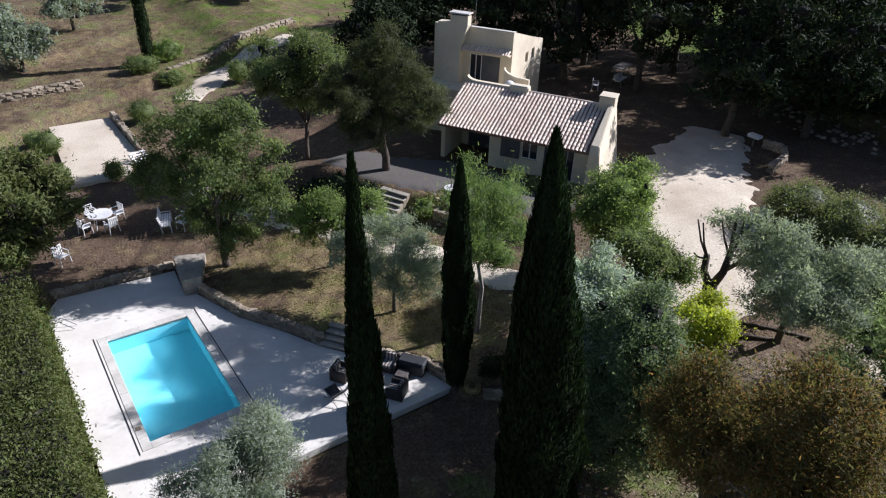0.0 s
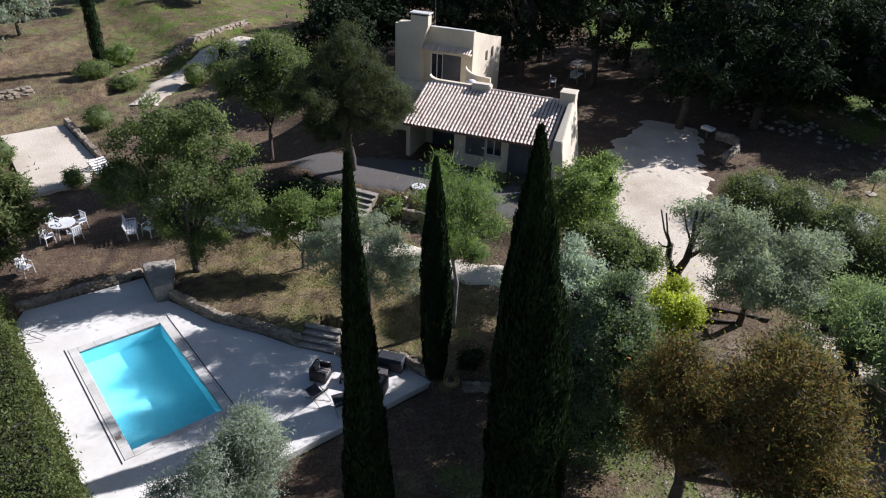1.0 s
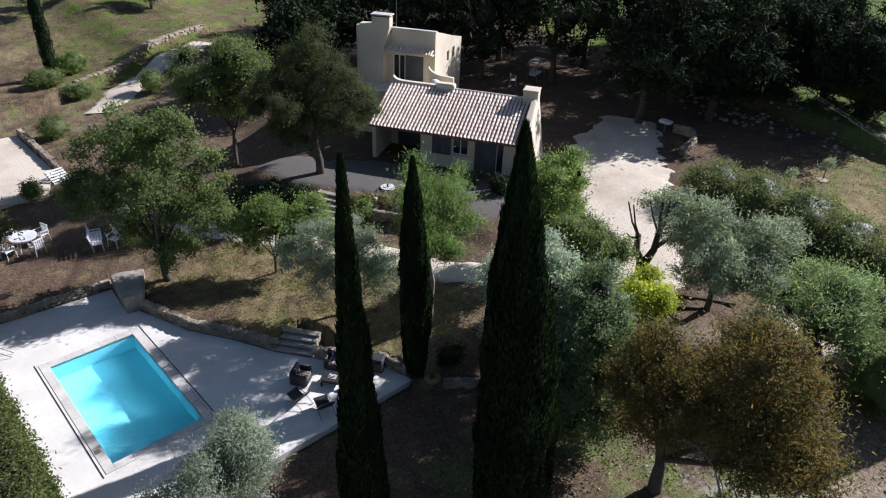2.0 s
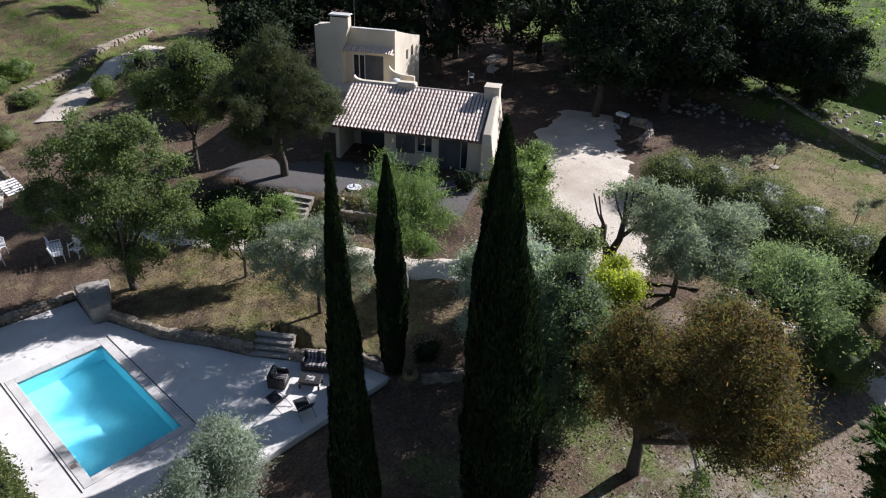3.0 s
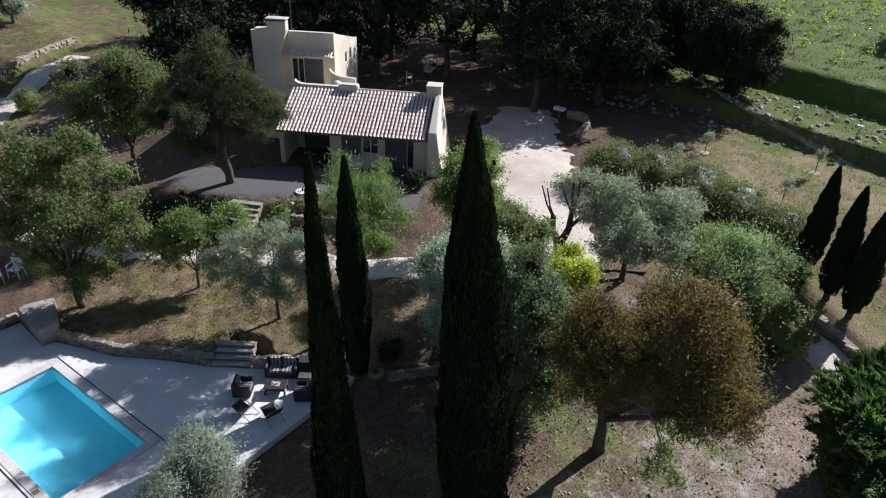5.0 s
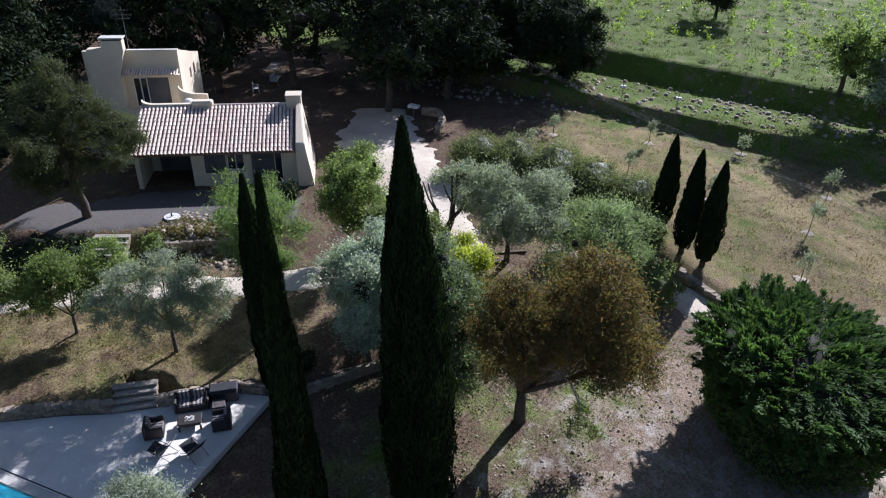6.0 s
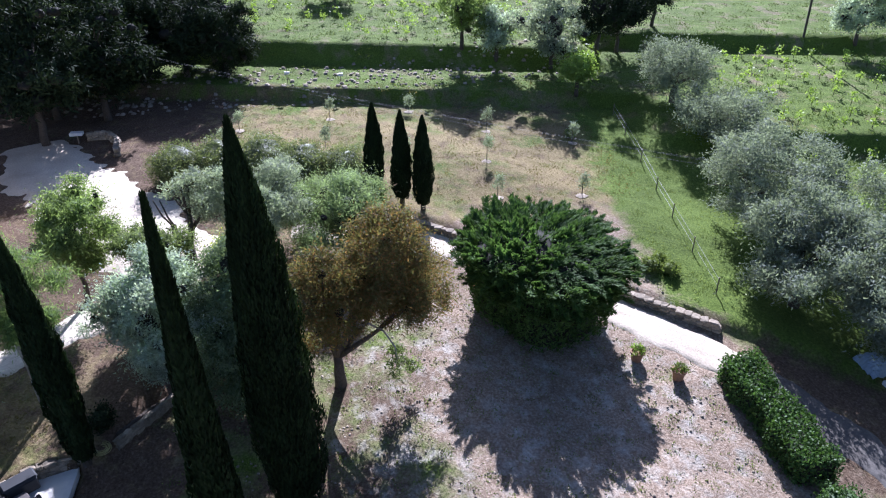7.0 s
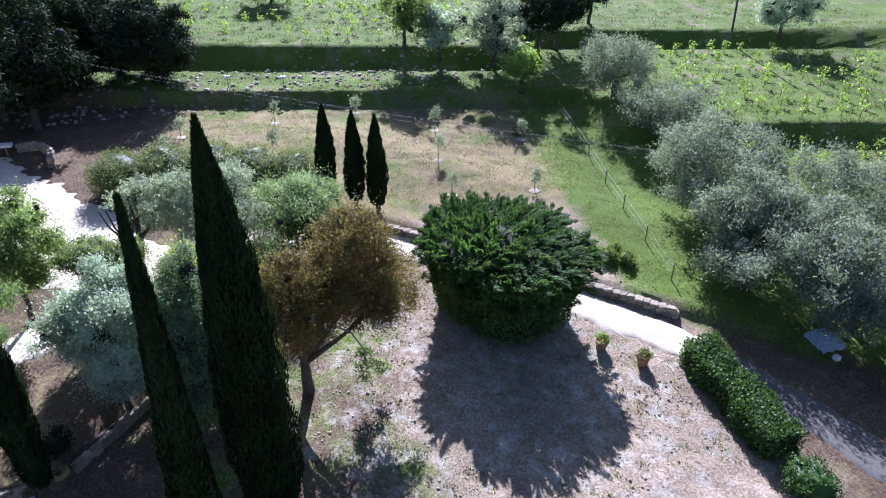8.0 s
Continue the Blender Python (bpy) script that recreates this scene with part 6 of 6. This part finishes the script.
def garden_swing():
    t = empty("swing_seat", on(50.5, 20.4, 0, 20), "pale garden swing seat in the shade behind the house", "seat")
    part("canopy", box(-1.2, 1.2, -0.6, 0.6, 1.75, 1.85, 0.03), "stripe_l", t)
    part("seat", box(-1.0, 1.0, -0.3, 0.3, 0.45, 0.55, 0.02), "white", t)
    part("backrest", box(-1.0, 1.0, 0.28, 0.36, 0.55, 1.05, 0.02), "white", t)
    for s in (-1.15, 1.15):
        for q in (-0.55, 0.55):
            part("post", tube([(s, q, 0), (s, q * 0.3, 1.76)], 0.03, 6), "metal", t)


garden_swing()
white_chair(47.0, 20.4, 40)


# ---- field: saplings, fence, power line, vines ----
def sapling(x, y, seed, h=1.7):
    rng = np.random.default_rng(seed)
    t = empty("olive_sapling", on(x, y), "young olive sapling with a stake in a bare patch", "sapling", "olive saplings")
    part("stem", tube([(0, 0, -0.1), (0.03, 0.02, h * 0.75)], [0.03, 0.015], 5), "bark", t)
    part("stake", tube([(0.12, 0, -0.1), (0.12, 0, h * 0.7)], 0.02, 5), "wood", t)
    v, f, _ = crown([(0, 0, h * 0.72, 0.42, 0.42, 0.5), (0.1, -0.1, h * 0.95, 0.3, 0.3, 0.35)], rng, 420, 40, 0.12, 0.18, 0.06, core=0)
    raw("crown", v, f, "olive", t)
    b = bmesh.new()
    ring = [b.verts.new((0.45 * rng.uniform(0.7, 1.2) * math.cos(a), 0.45 * rng.uniform(0.7, 1.2) * math.sin(a), 0.02)) for a in np.linspace(0, 2 * math.pi, 14, endpoint=False)]
    c = b.verts.new((0, 0, 0.09))
    for i in range(14):
        b.faces.new((ring[i], ring[(i + 1) % 14], c))
    part("mulch", b, "stone", t, "loose stones round the stem")


for k, (x, y) in enumerate(((32.6, -28.3), (32.0, -34.6), (38.2, -28.9), (44.7, -30.5), (42.8, -16.4), (41.2, -37.2), (49.9, -17.1), (48.2, -9.2), (44.4, -8.2), (50.6, -24.5), (40.3, -22.6))):
    sapling(x, y, 420 + k, 1.9 if k in (4, 6, 2, 3) else 1.5)

fence = empty("wire_fence", pose(0, 0, 0), "thin wooden fence posts with wire beside the grass strip", "fence")
fp = [(46.5, -43.2), (42.0, -42.4), (37.0, -41.6), (32.5, -40.8), (28.0, -39.8), (23.5, -38.9), (19.0, -38.0)]
for x, y in fp:
    part("post", tube([(x, y, gz(x, y) - 0.2), (x, y, gz(x, y) + 1.1)], 0.04, 6), "wood", fence)
for dz in (0.5, 0.95):
    part("wire", tube([(x, y, gz(x, y) + dz) for x, y in fp], 0.008, 4), "metal", fence)

for x, y in ((57.0, -13.5), (55.8, -18.6)):
    mk = empty("marker_box", on(x, y), "small white box on a thin post at the bank", "box")
    part("post", tube([(0, 0, -0.6), (0, 0, 1.5)], 0.03, 6), "wood", mk)
    part("box_body", box(-0.12, 0.12, -0.25, 0.25, 0.9, 1.15, 0.01), "white", mk)

line = empty("power_line", pose(0, 0, 0), "three thin power cables across the field", "cable")
for k, (off, z) in enumerate(((0.0, 6.7), (0.5, 6.5), (1.1, 5.8))):
    pts = []
    for s in np.linspace(0, 1, 24):
        x, y = 66 + (8 - 66) * s, 12.5 + (-58 - 12.5) * s
        pts.append((x + off, y - off, z - 1.2 * 4 * s * (1 - s) + 1.2 + 0.4 * (1 - s)))
    part("cable", tube(pts, 0.006, 4), "shutter", line)
pole = empty("utility_pole", on(59.4, -71.6), "dark wooden utility pole among the vines", "pole")
part("shaft", tube([(0, 0, -0.5), (0.3, 0.1, 9.0)], [0.14, 0.1], 8), "bark", pole)
part("crossarm", box(-0.5, 0.9, -0.05, 0.1, 8.4, 8.52), "wood", pole)


def scatter_leaves(name, xs, ys, each, spread, height, ln, wd, leaf, label, category, seed, up=0.8, lift=0.0):
    """Many small plants in one sheet of leaves."""
    rng = np.random.default_rng(seed)
    n = len(xs) * each
    tall = rng.uniform(0.6, 1.3, len(xs))
    i = np.repeat(np.arange(len(xs)), each)
    x, y = xs[i] + rng.normal(0, spread, n), ys[i] + rng.normal(0, spread, n)
    z = land(xs, ys)[i] + (lift + rng.random(n) * height) * tall[i]
    axis = rng.normal(size=(n, 3)) + np.array([0, 0, up * 2])
    v, f = leaf_quads(np.stack([x, y, z], -1), axis, rng.normal(size=(n, 3)), ln * rng.uniform(0.6, 1.4, n), wd * rng.uniform(0.6, 1.4, n))
    return tagged(raw(name, v, f, leaf), label, category, kind="stuff")


def vineyard(seed, x0, x1, y0, y1, row, gap, keep=0.8):
    """Places of vines in rows that run along the terraces."""
    rng = np.random.default_rng(seed)
    q, y = np.meshgrid(np.arange(x0, x1, row), np.arange(y0, y1, gap))
    q, y = q.ravel() + rng.normal(0, 0.12, q.size), y.ravel() + rng.normal(0, 0.2, q.size)
    k = rng.random(q.size) < keep
    return (q + 0.23 * (y + 9.5))[k], y[k]


xa, ya = vineyard(501, 69, 106, -46, 14, 2.6, 2.0, 0.62)
xb, yb = vineyard(502, 30, 46, -74, -54, 2.5, 1.8, 0.75)
xc, yc = vineyard(503, 49.5, 71, -95, -54, 2.5, 1.9, 0.7)
xv, yv = np.r_[xa, xb, xc], np.r_[ya, yb, yc]
scatter_leaves("vines", xv, yv, 38, 0.24, 0.8, 0.27, 0.17, "vine", "rows of low bright green vines on the terraces", "vines", 504, 0.3, 0.45)
bm_v = np.concatenate([np.stack([xv + dx, yv + dy, land(xv, yv) + dz], -1)[:, None] for dx, dy, dz in ((-0.05, 0, -0.1), (0.05, 0, -0.1), (0.04, 0.02, 0.6), (-0.04, 0.02, 0.6))], 1).reshape(-1, 3)
tagged(raw("vine_stems", bm_v, np.arange(len(bm_v)).reshape(-1, 4), "bark"), "short dark gnarled vine stems", "vines", kind="stuff")

rg = np.random.default_rng(510)


def spots(n, x0, x1, y0, y1, test=None):
    x, y = rg.uniform(x0, x1, n), rg.uniform(y0, y1, n)
    k = ~inside(x, y, DECK)
    if test is not None:
        k &= test(x, y)
    return x[k], y[k]


gx, gy = spots(4200, 30, 110, -95, 15, lambda x, y: ((x - 0.23 * (y + 9.5)) > 57) | (y < -49))
scatter_leaves("long_grass", gx, gy, 12, 0.4, 0.16, 0.26, 0.07, "meadow", "long green grass between the vines", "grass", 511)
gx, gy = spots(2600, 18, 52, -48, -8, lambda x, y: ((x - 24.5) * 0.714 - (y + 28.6) * 0.7 > 1) & (y < -0.2 * x - 30) & (y > -46))
scatter_leaves("grass", gx, gy, 14, 0.32, 0.06, 0.13, 0.045, "grass", "bright green grass strip beside the field", "grass", 512)
gx, gy = spots(1500, 32, 56, -40, -6, lambda x, y: (x - 24.5) * 0.714 - (y + 28.6) * 0.7 > 2)
scatter_leaves("dry_grass", gx, gy, 9, 0.3, 0.05, 0.15, 0.06, "drygrass", "short dry grass in the field", "grass", 513)
gx, gy = spots(2200, 6, 26, -34, -8)
scatter_leaves("weeds", gx, gy, 9, 0.16, 0.04, 0.1, 0.05, "grass", "sparse low weeds on the dry ground", "weeds", 514)
gx, gy = spots(1500, 7, 19, -3, 13, lambda x, y: (x - 6) * 0.8 + (y - 9.5) * 0.5 > 0.5)
scatter_leaves("lawn_grass", gx, gy, 12, 0.25, 0.05, 0.12, 0.045, "drygrass", "patchy dry lawn grass under the trees", "grass", 515)
gx, gy = spots(1600, -8, 34, 42, 80)
scatter_leaves("terrace_grass", gx, gy, 9, 0.4, 0.08, 0.2, 0.06, "drygrass", "dry grass on the far terraces", "grass", 516)
gx, gy = spots(260, 20.2, 22.6, 5.0, 9.6)
scatter_leaves("rockery_plants", gx, gy, 10, 0.12, 0.2, 0.16, 0.08, "drygrass", "dry low plants on the bank below the terrace", "plants", 517)


def loose_stones(n, x0, x1, y0, y1, size, label, seed):
    rng = np.random.default_rng(seed)
    base = np.array([(-1, -1, 0), (1, -1, 0), (1, 1, 0), (-1, 1, 0), (-0.6, -0.6, 0.8), (0.6, -0.6, 0.8), (0.6, 0.6, 0.8), (-0.6, 0.6, 0.8)], float)
    quad = np.array([(4, 5, 6, 7), (0, 1, 5, 4), (1, 2, 6, 5), (2, 3, 7, 6), (3, 0, 4, 7)])
    x, y = spots(n, x0, x1, y0, y1)
    s = size * rng.uniform(0.4, 1.5, len(x))
    v = base[None] * s[:, None, None] * rng.uniform(0.7, 1.3, (len(x), 8, 3)) + np.stack([x, y, land(x, y) - 0.02], -1)[:, None]
    f = quad[None] + (np.arange(len(x)) * 8)[:, None, None]
    tagged(raw("loose_stones", v.reshape(-1, 3), f.reshape(-1, 4), "stone"), label, "stones", kind="stuff")


loose_stones(2600, 6, 24, -35, -9, 0.045, "small pale stones scattered on dry earth", 521)
loose_stones(260, 20.0, 23.5, 3.5, 9.5, 0.14, "rough rocks on the bank below the terrace", 522)
loose_stones(500, 54, 62, -44, 8, 0.16, "pale rubble along the terrace bank", 523)


# ---- the plan is brought to metres ----
for ob in list(scene.objects):
    if ob.parent is None and ob.type in ("MESH", "EMPTY"):
        ob.matrix_basis = Matrix.Scale(UNIT, 4) @ ob.matrix_basis
